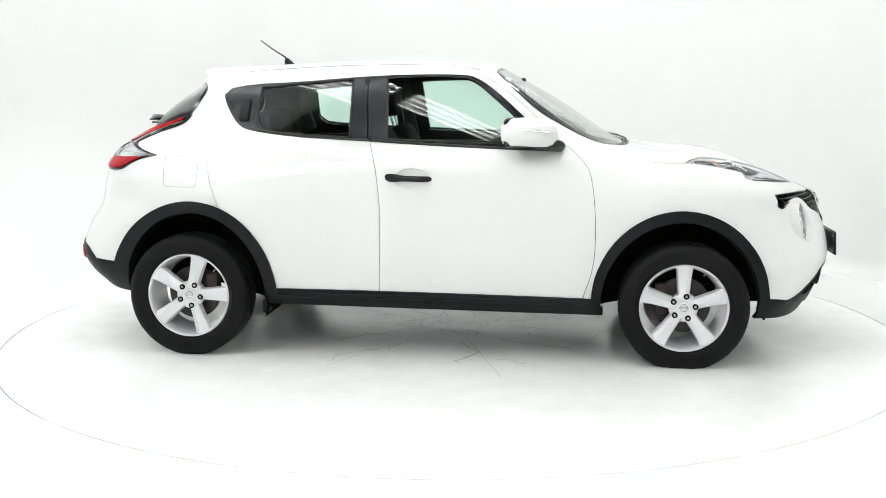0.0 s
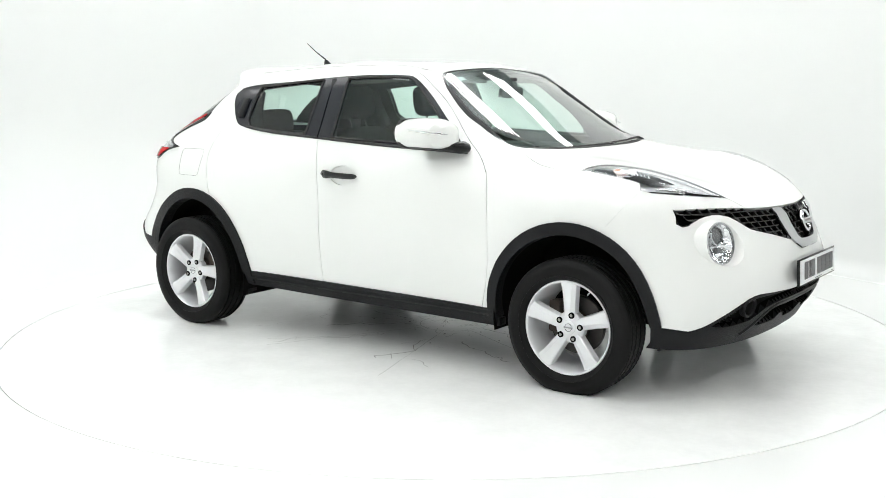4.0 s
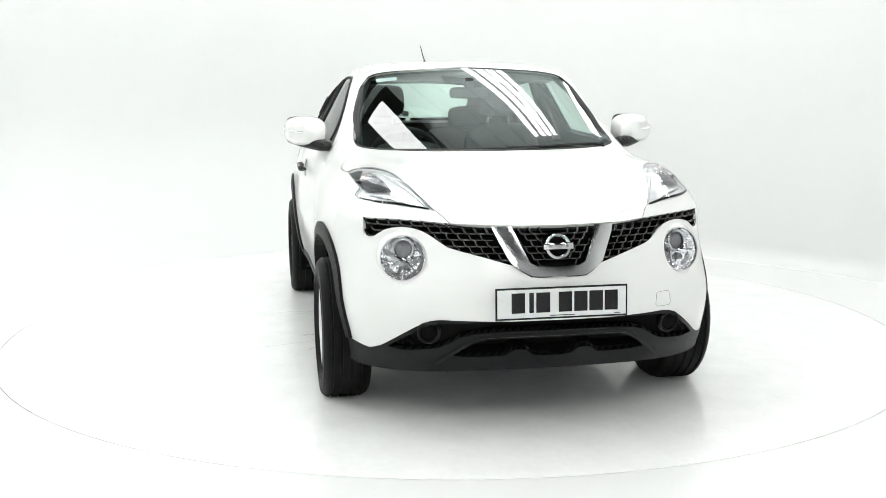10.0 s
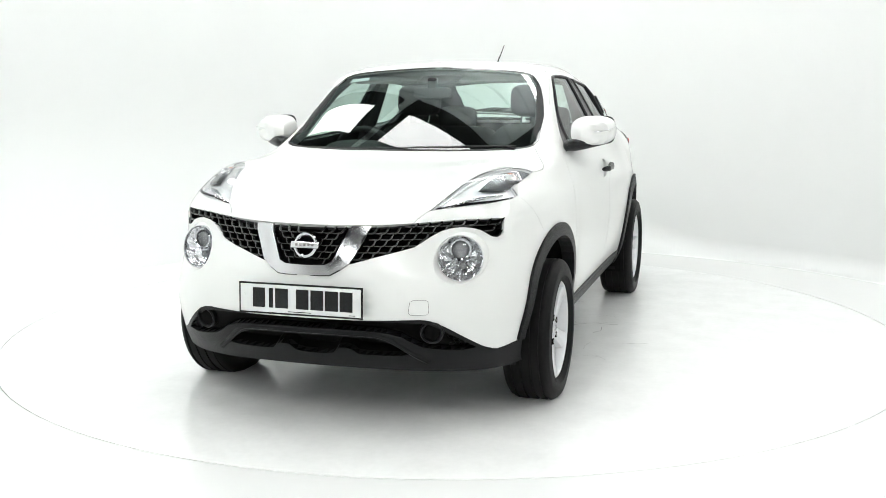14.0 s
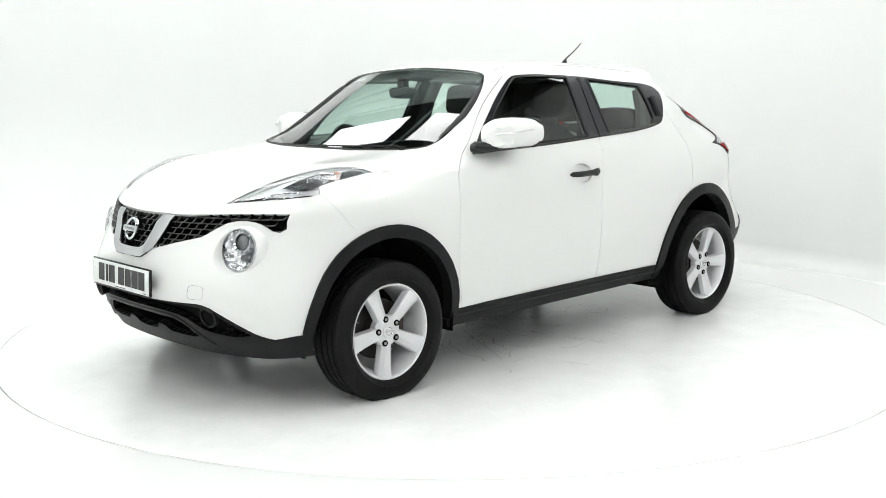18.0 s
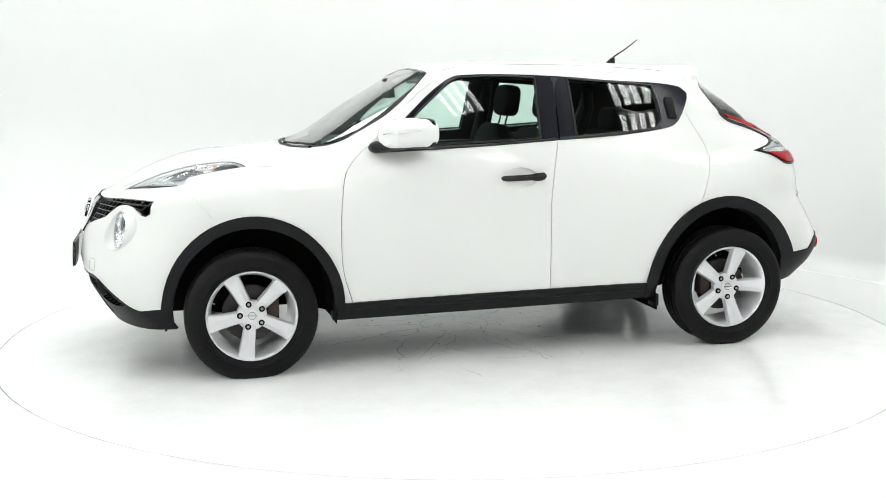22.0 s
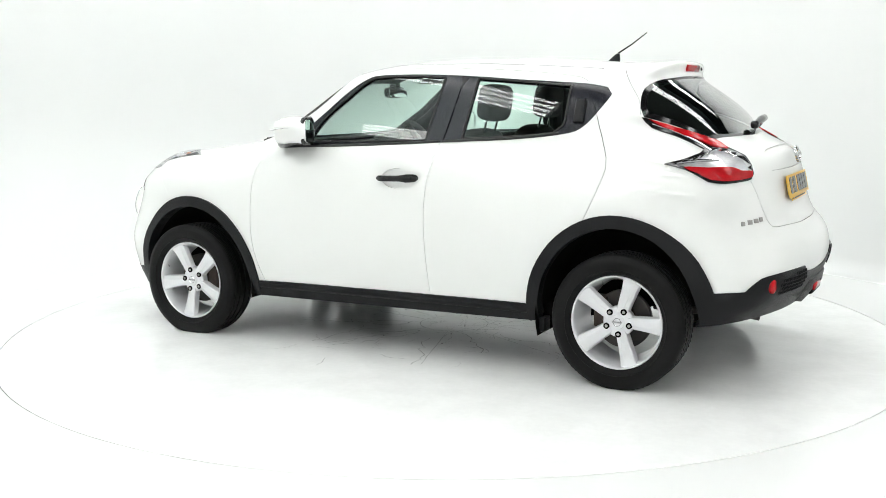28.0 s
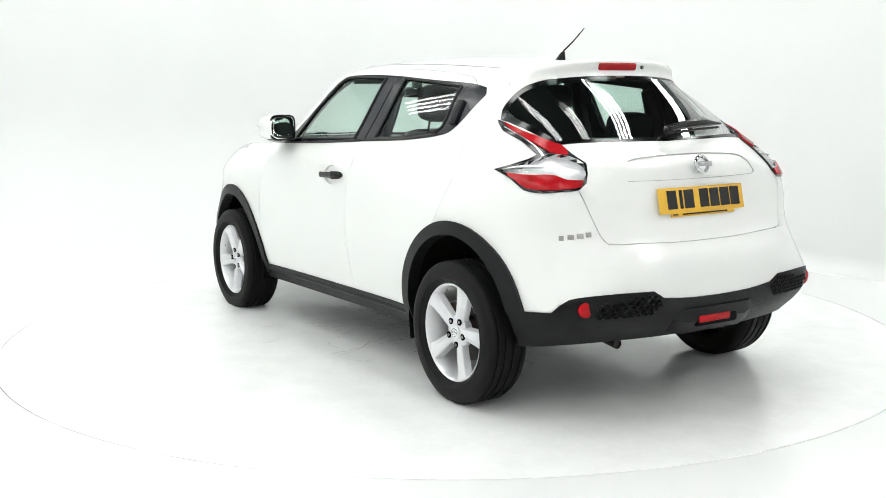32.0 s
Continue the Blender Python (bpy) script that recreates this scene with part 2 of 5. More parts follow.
SKIN.append(((2.075, 0, .5), (2.06, .27, .5), (1.985, .52, .5), (1.86, .69, .5), (1.68, .81, .5), (1.25, .87, .5), (.83, .855, .5), (.6, .842, .5), (.1, .842, .5),
             (-.36, .842, .5), (-.7, .847, .5), (-.86, .855, .5), (-1.28, .872, .5), (-1.67, .81, .5), (-1.905, .725, .52), (-1.995, .525, .535), (-2.022, .25, .54), (-2.03, 0, .54)))
SKIN.append(((2.065, 0, .63), (2.045, .25, .63), (1.945, .52, .63), (1.80, .70, .63), (1.63, .80, .64), (1.25, .872, .66), (.83, .866, .64), (.6, .855, .64), (.1, .855, .64),
             (-.36, .857, .64), (-.7, .86, .64), (-.9, .865, .64), (-1.28, .876, .66), (-1.66, .80, .64), (-1.86, .68, .65), (-1.965, .5, .665), (-2.01, .25, .67), (-2.02, 0, .67)))
SKIN.append(((2.015, 0, .76), (1.985, .25, .765), (1.875, .52, .77), (1.75, .70, .77), (1.57, .80, .78), (1.25, .862, .80), (.83, .862, .78), (.6, .857, .77), (.1, .856, .77),
             (-.36, .857, .77), (-.7, .857, .77), (-.95, .858, .77), (-1.28, .862, .80), (-1.64, .78, .78), (-1.81, .665, .775), (-1.885, .49, .765), (-1.92, .25, .76), (-1.93, 0, .76)))
SKIN.append(((1.985, 0, .84), (1.95, .25, .845), (1.825, .51, .885), (1.70, .73, .87), (1.505, .805, .90), (1.25, .838, .92), (.83, .85, .90), (.6, .852, .89), (.1, .852, .89),
             (-.36, .852, .89), (-.7, .848, .89), (-.98, .838, .90), (-1.28, .825, .92), (-1.59, .80, .922), (-1.76, .71, .928), (-1.843, .515, .93), (-1.876, .25, .93), (-1.888, 0, .93)))
SKIN.append(((1.75, 0, .915), (1.73, .25, .93), (1.65, .50, .98), (1.53, .64, 1.015), (1.40, .70, 1.03), (1.18, .755, 1.018), (.86, .80, 1.0), (.64, .825, 1.0), (.1, .837, 1.0),
             (-.36, .832, 1.0), (-.7, .815, 1.0), (-1.0, .79, 1.01), (-1.28, .77, 1.03), (-1.54, .772, 1.036), (-1.70, .685, 1.038), (-1.79, .495, 1.053), (-1.85, .25, 1.065), (-1.865, 0, 1.07)))
SKIN.append(((1.40, 0, 1.005), (1.38, .25, 1.012), (1.33, .47, 1.035), (1.23, .60, 1.045), (1.10, .67, 1.04), (1.0, .705, 1.045), (.84, .738, 1.058), (.64, .777, 1.067), (.1, .80, 1.088),
             (-.36, .79, 1.10), (-.7, .765, 1.12), (-1.0, .722, 1.15), (-1.22, .685, 1.18), (-1.41, .648, 1.17), (-1.565, .605, 1.145), (-1.635, .46, 1.135), (-1.668, .25, 1.132), (-1.69, 0, 1.13)))
SKIN.append(((.97, 0, 1.083), (.955, .25, 1.083), (.90, .48, 1.09), (.84, .60, 1.10), (.80, .645, 1.11), (.76, .668, 1.125), (.69, .695, 1.14), (.58, .718, 1.155), (.1, .735, 1.19),
             (-.36, .73, 1.20), (-.7, .71, 1.21), (-1.0, .672, 1.24), (-1.19, .65, 1.26), (-1.315, .632, 1.252), (-1.46, .555, 1.243), (-1.555, .41, 1.24), (-1.605, .23, 1.24), (-1.622, 0, 1.24)))
SKIN.append(((.66, 0, 1.29), (.645, .24, 1.285), (.60, .45, 1.275), (.56, .56, 1.265), (.54, .61, 1.26), (.52, .635, 1.26), (.49, .653, 1.265), (.42, .667, 1.275), (.08, .672, 1.31),
             (-.37, .668, 1.31), (-.7, .648, 1.31), (-.98, .632, 1.32), (-1.14, .605, 1.33), (-1.24, .575, 1.328), (-1.36, .505, 1.322), (-1.45, .39, 1.322), (-1.505, .22, 1.325), (-1.525, 0, 1.325)))
SKIN.append(((.40, 0, 1.44), (.385, .23, 1.432), (.375, .44, 1.418), (.365, .55, 1.405), (.355, .592, 1.397), (.342, .61, 1.394), (.315, .617, 1.396), (.26, .619, 1.402), (.05, .612, 1.42),
             (-.37, .607, 1.413), (-.7, .588, 1.398), (-.96, .58, 1.387), (-1.09, .56, 1.39), (-1.165, .525, 1.392), (-1.25, .475, 1.392), (-1.318, .375, 1.412), (-1.352, .21, 1.430), (-1.362, 0, 1.435)))
SKIN.append(((.30, 0, 1.49), (.29, .22, 1.483), (.295, .41, 1.47), (.29, .51, 1.46), (.285, .55, 1.453), (.277, .566, 1.45), (.26, .573, 1.452), (.215, .575, 1.46), (.03, .573, 1.476),
             (-.38, .555, 1.470), (-.7, .54, 1.455), (-.94, .52, 1.438), (-1.06, .495, 1.435), (-1.14, .465, 1.437), (-1.248, .445, 1.458), (-1.33, .37, 1.482), (-1.366, .2, 1.500), (-1.374, 0, 1.504)))
SKIN.append(((.22, 0, 1.508), (.21, .20, 1.504), (.20, .36, 1.494), (.19, .43, 1.486), (.185, .46, 1.482), (.18, .475, 1.48), (.16, .48, 1.482), (.13, .483, 1.49), (0, .485, 1.505),
             (-.4, .48, 1.505), (-.7, .465, 1.495), (-.93, .45, 1.48), (-1.04, .43, 1.475), (-1.10, .40, 1.475), (-1.16, .36, 1.482), (-1.215, .28, 1.493), (-1.25, .17, 1.500), (-1.26, 0, 1.503)))
SKIN.append(((.15, 0, 1.518), (.14, .12, 1.517), (.13, .22, 1.512), (.12, .26, 1.51), (.11, .275, 1.509), (.10, .28, 1.509), (.08, .285, 1.51), (.06, .285, 1.513), (-.05, .29, 1.522),
             (-.42, .29, 1.527), (-.7, .28, 1.518), (-.9, .27, 1.508), (-.99, .26, 1.503), (-1.04, .24, 1.501), (-1.08, .21, 1.5), (-1.11, .16, 1.5), (-1.13, .09, 1.5), (-1.14, 0, 1.5)))
SKIN.append(((.09, 0, 1.523), (.085, 0, 1.523), (.07, 0, 1.523), (.06, 0, 1.523), (.05, 0, 1.524), (.04, 0, 1.524), (.02, 0, 1.525), (0, 0, 1.526), (-.1, 0, 1.531),
             (-.44, 0, 1.536), (-.7, 0, 1.527), (-.86, 0, 1.517), (-.93, 0, 1.512), (-.97, 0, 1.51), (-1.0, 0, 1.508), (-1.02, 0, 1.506), (-1.035, 0, 1.505), (-1.045, 0, 1.504)))
NET = np.array(SKIN, float)
NV, NU = NET.shape[:2]
flip = np.array([1.0, -1.0, 1.0])
PAD = np.zeros((NV + 2, NU + 2, 3))
PAD[1:-1, 1:-1] = NET
PAD[0, 1:-1] = 2 * NET[0] - NET[1]
PAD[-1, 1:-1] = NET[-2] * flip
PAD[:, 0] = PAD[:, 2] * flip
PAD[:, -1] = PAD[:, -3] * flip


def weights(f):
    """Blend of a cardinal spline and a smoothing B-spline, for fair surfaces."""
    cr = np.stack([-.5 * f + f * f - .5 * f ** 3, 1 - 2.5 * f * f + 1.5 * f ** 3, .5 * f + 2 * f * f - 1.5 * f ** 3, -.5 * f * f + .5 * f ** 3], -1)
    bs = np.stack([(1 - f) ** 3, 3 * f ** 3 - 6 * f * f + 4, -3 * f ** 3 + 3 * f * f + 3 * f + 1, f ** 3], -1) / 6
    return 0.6 * cr + 0.4 * bs


def skin(u, v):
    """Points of the left half of the skin."""
    u, v = np.clip(np.asarray(u, float), 0, NU - 1), np.clip(np.asarray(v, float), 0, NV - 1)
    iu, iv = np.minimum(u.astype(int), NU - 2), np.minimum(v.astype(int), NV - 2)
    wu, wv = weights(u - iu), weights(v - iv)
    out = np.zeros(u.shape + (3,))
    for a in range(4):
        for b in range(4):
            out += (wv[..., a] * wu[..., b])[..., None] * PAD[iv + a, iu + b]
    return out


def skin_normal(u, v):
    e = 0.03
    du = skin(np.minimum(u + e, NU - 1), v) - skin(np.maximum(u - e, 0), v)
    dv = skin(u, np.minimum(v + e, NV - 1)) - skin(u, np.maximum(v - e, 0))
    n = np.cross(du, dv)
    n /= np.maximum(np.linalg.norm(n, axis=-1, keepdims=True), 1e-9)
    edge = (u < 1e-6) | (u > NU - 1 - 1e-6) | (v > NV - 1 - 1e-6)
    n[edge, 1] = 0
    return n / np.maximum(np.linalg.norm(n, axis=-1, keepdims=True), 1e-9)


SUB = 5
GU, GV = np.meshgrid(np.linspace(0, NU - 1, (NU - 1) * SUB + 1), np.linspace(0, NV - 1, (NV - 1) * SUB + 1))
GRID = skin(GU, GV)
COLS = GRID.shape[1]
TREE = BVHTree.FromPolygons([Vector(p) for p in GRID.reshape(-1, 3)],
                            [(j * COLS + i, j * COLS + i + 1, (j + 1) * COLS + i + 1, (j + 1) * COLS + i) for j in range(GRID.shape[0] - 1) for i in range(COLS - 1)])


def uv_of(place, face):
    """Surface coordinates of a place on one cell of the grid."""
    j, i = divmod(face, COLS - 1)
    q = np.array(place)
    p00, p10, p01 = GRID[j, i], GRID[j, i + 1], GRID[j + 1, i]
    p11 = GRID[j + 1, i + 1]
    a = b = 0.5
    for _ in range(4):
        p = p00 * (1 - a) * (1 - b) + p10 * a * (1 - b) + p01 * (1 - a) * b + p11 * a * b
        da = (p10 - p00) * (1 - b) + (p11 - p01) * b
        db = (p01 - p00) * (1 - a) + (p11 - p10) * a
        A = np.stack([da, db], 1)
        s = np.linalg.lstsq(A, q - p, rcond=None)[0]
        a, b = min(1.0, max(0.0, a + s[0])), min(1.0, max(0.0, b + s[1]))
    return (i + a) / SUB, (j + b) / SUB


def at(way, p):
    """Surface coordinates by a look from the side (x, z), front or rear (y, z), top (x, y), or the place nearest to (x, y, z)."""
    if way == "uv":
        return tuple(p)
    o, d = {"side": lambda: ((p[0], 3, p[1]), (0, -1, 0)), "front": lambda: ((4, p[0], p[1]), (-1, 0, 0)),
            "rear": lambda: ((-4, p[0], p[1]), (1, 0, 0)), "top": lambda: ((p[0], p[1], 4), (0, 0, -1)), "near": lambda: (p, None)}[way]()
    hit = TREE.ray_cast(Vector(o), Vector(d)) if d else (None,)
    if hit[0] is None:
        if way == "near":
            q = p
        else:
            q = {"side": (p[0], 0.85, p[1]), "front": (2.0, p[0], p[1]), "rear": (-2.0, p[0], p[1]), "top": (p[0], p[1], 1.2)}[way]
        hit = TREE.find_nearest(Vector(q))
    return uv_of(hit[0], hit[2])


def curve(pts, step=0.03, closed=False, sharp=()):
    """A smooth line through points, with corners at the numbered ones."""
    P = [np.array(p, float) for p in pts]
    n = len(P)
    out = []
    for i in range(n if closed else n - 1):
        p1, p2 = P[i], P[(i + 1) % n]
        p0 = P[i - 1] if (closed or i > 0) and i not in sharp else p1
        p3 = P[(i + 2) % n] if (closed or i + 2 < n) and (i + 1) % n not in sharp else p2
        m = max(1, int(np.linalg.norm(p2 - p1) / step))
        for k in range(m):
            f = k / m
            c = 0.5
            t1, t2 = c * (p2 - p0), c * (p3 - p1)
            out.append((2 * f ** 3 - 3 * f ** 2 + 1) * p1 + (f ** 3 - 2 * f ** 2 + f) * t1 + (3 * f ** 2 - 2 * f ** 3) * p2 + (f ** 3 - f ** 2) * t2)
    if not closed:
        out.append(P[-1])
    return out


LOOPS = []   # (name, polygon in surface coordinates), the first that holds a place wins


def region(name, way, pts, step=0.03, sharp=None, tail=()):
    line = curve(pts, step, closed=not tail, sharp=tuple(range(len(pts))) if sharp is None else sharp)
    LOOPS.append((name, [at(way, p) for p in line] + [tuple(t) for t in tail]))


def gap(way, pts, width=0.0030, sharp=(), step=0.04):
    """A shut line between panels: a narrow band left open."""
    line = [np.array(p) for p in curve(pts, step, sharp=sharp)]
    if way == "uv":
        raw = line
    else:
        raw = [np.array(at(way, p)) for p in line]
    U = np.array(raw)
    X = skin(U[:, 0], U[:, 1])
    N = skin_normal(U[:, 0], U[:, 1])
    T = np.gradient(X, axis=0)
    B = np.cross(N, T)
    B /= np.linalg.norm(B, axis=1, keepdims=True)
    left = [at("near", x) for x in X + B * width / 2]
    right = [at("near", x) for x in X - B * width / 2]
    # lines that end on the middle plane run over it
    LOOPS.append(("gap", left + right[::-1]))


def ring_arc(cx, cz, rx, rz, a0, a1, n=28):
    return [(cx + rx * math.cos(radians(a0 + (a1 - a0) * k / n)), cz + rz * math.sin(radians(a0 + (a1 - a0) * k / n))) for k in range(n + 1)]


# wheel openings and their cladding
for cx, cz, ri in ((1.235, .31, (.388, .419)), (-1.255, .31, (.380, .432))):
    a = ring_arc(cx, cz, ri[0], ri[1], -12, 192)
    u0, u1 = at("side", a[0])[0], at("side", a[-1])[0]
    LOOPS.append(("hole", [at("side", p) for p in a] + [(u1, -.6), (u0, -.6)]))
for nm, cx, cz, ro, lo, hi in (("front_arch_cladding", 1.235, .31, (.437, .477), 5, 184), ("rear_arch_cladding", -1.258, .31, (.442, .491), -10, 161)):
    a = ring_arc(cx, cz, ro[0], ro[1], lo, hi)
    if cx < 0:     # the rear arch spreads towards the bumper
        a = [(cx + (x - cx) * (1 + .06 * min(1.0, max(0.0, (cx - x) / .3)) ** 2), z) for x, z in a]
    LOOPS.append((nm, [at("side", p) for p in a]))
# side windows
region("front_door_glass", "side", [(.49, 1.10), (.03, 1.112), (-.235, 1.123), (-.262, 1.43), (-.12, 1.437), (.10, 1.436), (.185, 1.42), (.295, 1.335), (.42, 1.222)], sharp=(0, 2, 3))
region("rear_door_glass", "side", [(-.435, 1.13), (-.68, 1.143), (-.90, 1.163), (-.942, 1.20), (-.935, 1.385), (-.70, 1.405), (-.445, 1.425)], sharp=(0, 4, 6))
region("window_trim", "side", [(.64, 1.066), (.315, 1.078), (.03, 1.091), (-.326, 1.111), (-.682, 1.129), (-.938, 1.156), (-1.031, 1.186), (-1.095, 1.26), (-1.143, 1.345), (-1.113, 1.378), (-.99, 1.398),
                               (-.70, 1.415), (-.385, 1.438), (-.12, 1.448), (.112, 1.446), (.205, 1.428), (.316, 1.353), (.463, 1.224), (.60, 1.10)], sharp=(0, 9))
# windscreen and rear screen; the middle of the car lies at y = 0
region("windscreen_glass", "near", [(1.005, -.1, 1.08), (1.005, 0, 1.08), (.985, .30, 1.08), (.93, .54, 1.089), (.86, .635, 1.10), (.80, .66, 1.113), (.74, .665, 1.145), (.61, .645, 1.21), (.50, .625, 1.29), (.40, .595, 1.365), (.336, .552, 1.425),
                                    (.295, .495, 1.457), (.287, .29, 1.478), (.289, 0, 1.49), (.289, -.1, 1.49)], sharp=(0, 1, 13, 14))
region("rear_screen_glass", "near", [(-1.675, -.1, 1.137), (-1.689, 0.000, 1.138), (-1.662, 0.287, 1.141), (-1.630, 0.464, 1.141), (-1.606, 0.564, 1.133), (-1.476, 0.604, 1.190), (-1.363, 0.627, 1.226), (-1.316, 0.637, 1.237), (-1.289, 0.608, 1.281),
                                     (-1.273, 0.551, 1.330), (-1.270, 0.488, 1.371), (-1.300, 0.412, 1.402), (-1.348, 0.287, 1.418), (-1.370, 0.146, 1.427), (-1.378, 0.000, 1.430), (-1.365, -.1, 1.430)], sharp=(0, 1, 4, 7, 14, 15))
# lamps
region("headlamp", "near", [(1.819, .452, .895), (1.71, .50, .949), (1.58, .54, .997), (1.44, .58, 1.028), (1.34, .635, 1.042), (1.30, .685, 1.034), (1.245, .744, 1.012), (1.40, .739, .992), (1.523, .723, .968), (1.54, .752, .942), (1.589, .733, .928), (1.709, .631, .912), (1.794, .50, .901)], sharp=(0, 6, 8, 9))
region("round_lamp", "front", [(.592 + .096 * math.cos(k * math.pi / 14), .713 + .099 * math.sin(k * math.pi / 14)) for k in range(28)])
region("tail_lamp_red", "near", [(-1.344, 0.636, 1.223), (-1.420, 0.623, 1.200), (-1.484, 0.613, 1.178), (-1.567, 0.585, 1.150), (-1.618, 0.548, 1.130), (-1.651, 0.545, 1.111), (-1.683, 0.560, 1.091), (-1.630, 0.615, 1.102), (-1.578, 0.623, 1.125), (-1.517, 0.632, 1.147), (-1.412, 0.636, 1.187)], sharp=(0.014, 0.569, 1.473))
region("tail_lamp_red", "near", [(-1.544, 0.768, 1.019), (-1.643, 0.735, 1.016), (-1.728, 0.662, 1.015), (-1.762, 0.631, 0.999), (-1.792, 0.570, 0.996), (-1.797, 0.586, 0.973), (-1.775, 0.642, 0.964), (-1.727, 0.709, 0.960), (-1.658, 0.755, 0.968), (-1.603, 0.766, 0.995)], sharp=(0.009, 0.556, 1.481))
region("tail_lamp_clear", "near", [(-1.499, 0.766, 1.033), (-1.572, 0.729, 1.057), (-1.618, 0.677, 1.077), (-1.629, 0.628, 1.097), (-1.687, 0.562, 1.089), (-1.748, 0.534, 1.060), (-1.783, 0.550, 1.021), (-1.791, 0.567, 0.998), (-1.762, 0.629, 1.001), (-1.728, 0.660, 1.017), (-1.643, 0.733, 1.018), (-1.559, 0.763, 1.021)], sharp=(-0.068, 0.522, 1.494))
region("tail_lamp_bezel", "near", [(-1.305, 0.640, 1.236), (-1.350, 0.632, 1.225), (-1.482, 0.612, 1.181), (-1.582, 0.564, 1.148), (-1.615, 0.544, 1.133), (-1.703, 0.535, 1.086), (-1.752, 0.522, 1.061), (-1.786, 0.543, 1.021), (-1.800, 0.562, 0.986), (-1.798, 0.596, 0.962), (-1.774, 0.651, 0.956), (-1.720, 0.721, 0.950), (-1.651, 0.762, 0.959), (-1.604, 0.770, 0.986),
                                   (-1.549, 0.772, 1.011), (-1.455, 0.770, 1.033), (-1.535, 0.743, 1.054), (-1.592, 0.692, 1.079), (-1.603, 0.656, 1.096), (-1.555, 0.653, 1.118), (-1.471, 0.648, 1.152), (-1.357, 0.651, 1.189)], sharp=(0, 4, 15, 18))
# grille with its V-shaped bar, bumper openings and lower cladding
region("chrome_bar", "front", [(-.1, .651), (0, .651), (.112, .654), (.150, .675), (.185, .70), (.250, .836), (.172, .836), (.128, .735), (.112, .702), (.085, .690), (0, .688), (-.1, .688)], sharp=(0, 1, 5, 6, 10, 11))
region("grille", "front", [(-.1, .843), (0, .843), (.255, .846), (.404, .852), (.60, .862), (.728, .862), (.730, .80), (.712, .785), (.69, .792), (.655, .818), (.588, .833), (.513, .82), (.446, .777), (.421, .760), (.284, .724), (.18, .695), (.12, .66), (0, .66), (-.1, .66)],
       sharp=(0, 1, 5, 6, 7, 15, 17, 18))
region("bumper_recess", "front", [(-.1, .478), (0, .478), (.20, .478), (.39, .472), (.47, .468), (.50, .462), (.546, .436), (.618, .384), (.655, .352), (.60, .343), (.53, .350), (.46, .362), (.42, .383), (.385, .408), (.33, .423), (.21, .432), (0, .434), (-.1, .434)], sharp=(0, 1, 8, 16, 17))
region("lower_mouth", "front", [(-.1, .401), (0, .401), (.15, .400), (.275, .397), (.325, .381), (.37, .352), (.407, .326), (.36, .318), (.22, .317), (.19, .320), (.165, .341), (.145, .347), (.11, .345), (.085, .320), (.05, .313), (0, .311), (-.1, .311)], sharp=(0, 1, 6, 15, 16))
region("front_cladding", "near", [(2.06, -.1, .47), (2.06, 0, .47), (2.05, .24, .478), (1.995, .465, .484), (1.979, .50, .479), (1.947, .553, .452), (1.880, .629, .394), (1.815, .68, .352), (1.765, .715, .337), (1.69, .79, .344), (1.55, .83, .344)],
       tail=((4.7, -.6), (-.5, -.6), (-.5, 2)), sharp=(0, 1, 8))
region("rear_cladding", "near", [(-1.55, .83, .468), (-1.708, .794, .472), (-1.826, .757, .481), (-1.858, .740, .514), (-1.884, .716, .538), (-1.926, .664, .551), (-1.979, .54, .559), (-2.008, .376, .557), (-2.011, .322, .525), (-2.017, .184, .512), (-2.021, 0, .508), (-2.02, -.1, .508)],
       tail=((NU - .5, 2), (NU - .5, -.6), (12.6, -.6)), sharp=(0, 1, 2, 7, 8, 10, 11))
region("sill_cladding", "side", [(.82, .335), (.32, .342), (-.28, .348), (-.85, .352)], tail=((11.6, -.6), (5.9, -.6)), sharp=(0, 3))
region("handle_cup", "side", [(-.105 + .085 * math.cos(k * math.pi / 14), .931 + .05 * math.sin(k * math.pi / 14)) for k in range(28)])
region("number_plate_recess", "rear", [(-.1, .990), (0, .990), (.385, .992), (.392, 1.004), (.37, 1.045), (.345, 1.068), (.28, 1.081), (.13, 1.089), (0, 1.091), (-.1, 1.091)], sharp=(0, 1, 2, 8, 9))
# shut lines
gap("side", [(.755, .325), (.795, .45), (.815, .55), (.817, .70), (.806, .86), (.775, .983), (.70, 1.066), (.60, 1.143), (.456, 1.284), (.312, 1.396), (.18, 1.464), (.03, 1.479), (-.385, 1.474), (-.71, 1.455), (-.97, 1.425), (-1.035, 1.393)])
gap("side", [(-.277, .34), (-.265, .70), (-.27, .836), (-.289, .977), (-.322, 1.105)])
gap("side", [(-.335, 1.112), (-.361, 1.364), (-.366, 1.43)], width=0.008)
gap("side", [(-1.07, 1.30), (-1.115, 1.20), (-1.16, 1.10), (-1.185, 1.01), (-1.15, .88), (-1.105, .77)])
gap("near", [(.86, .665, 1.098), (.90, .687, 1.076), (.97, .72, 1.047), (1.035, .748, 1.026), (1.107, .760, 1.014), (1.26, .745, 1.011)])
gap("near", [(1.812, .452, .897), (1.87, .415, .862), (1.893, .404, .85)], step=0.02)
gap("near", [(-1.799, 0.597, 0.958), (-1.850, 0.553, 0.822), (-1.879, 0.528, 0.759), (-1.903, 0.475, 0.743), (-1.947, 0.195, 0.736), (-1.954, 0.000, 0.735)], step=0.03)
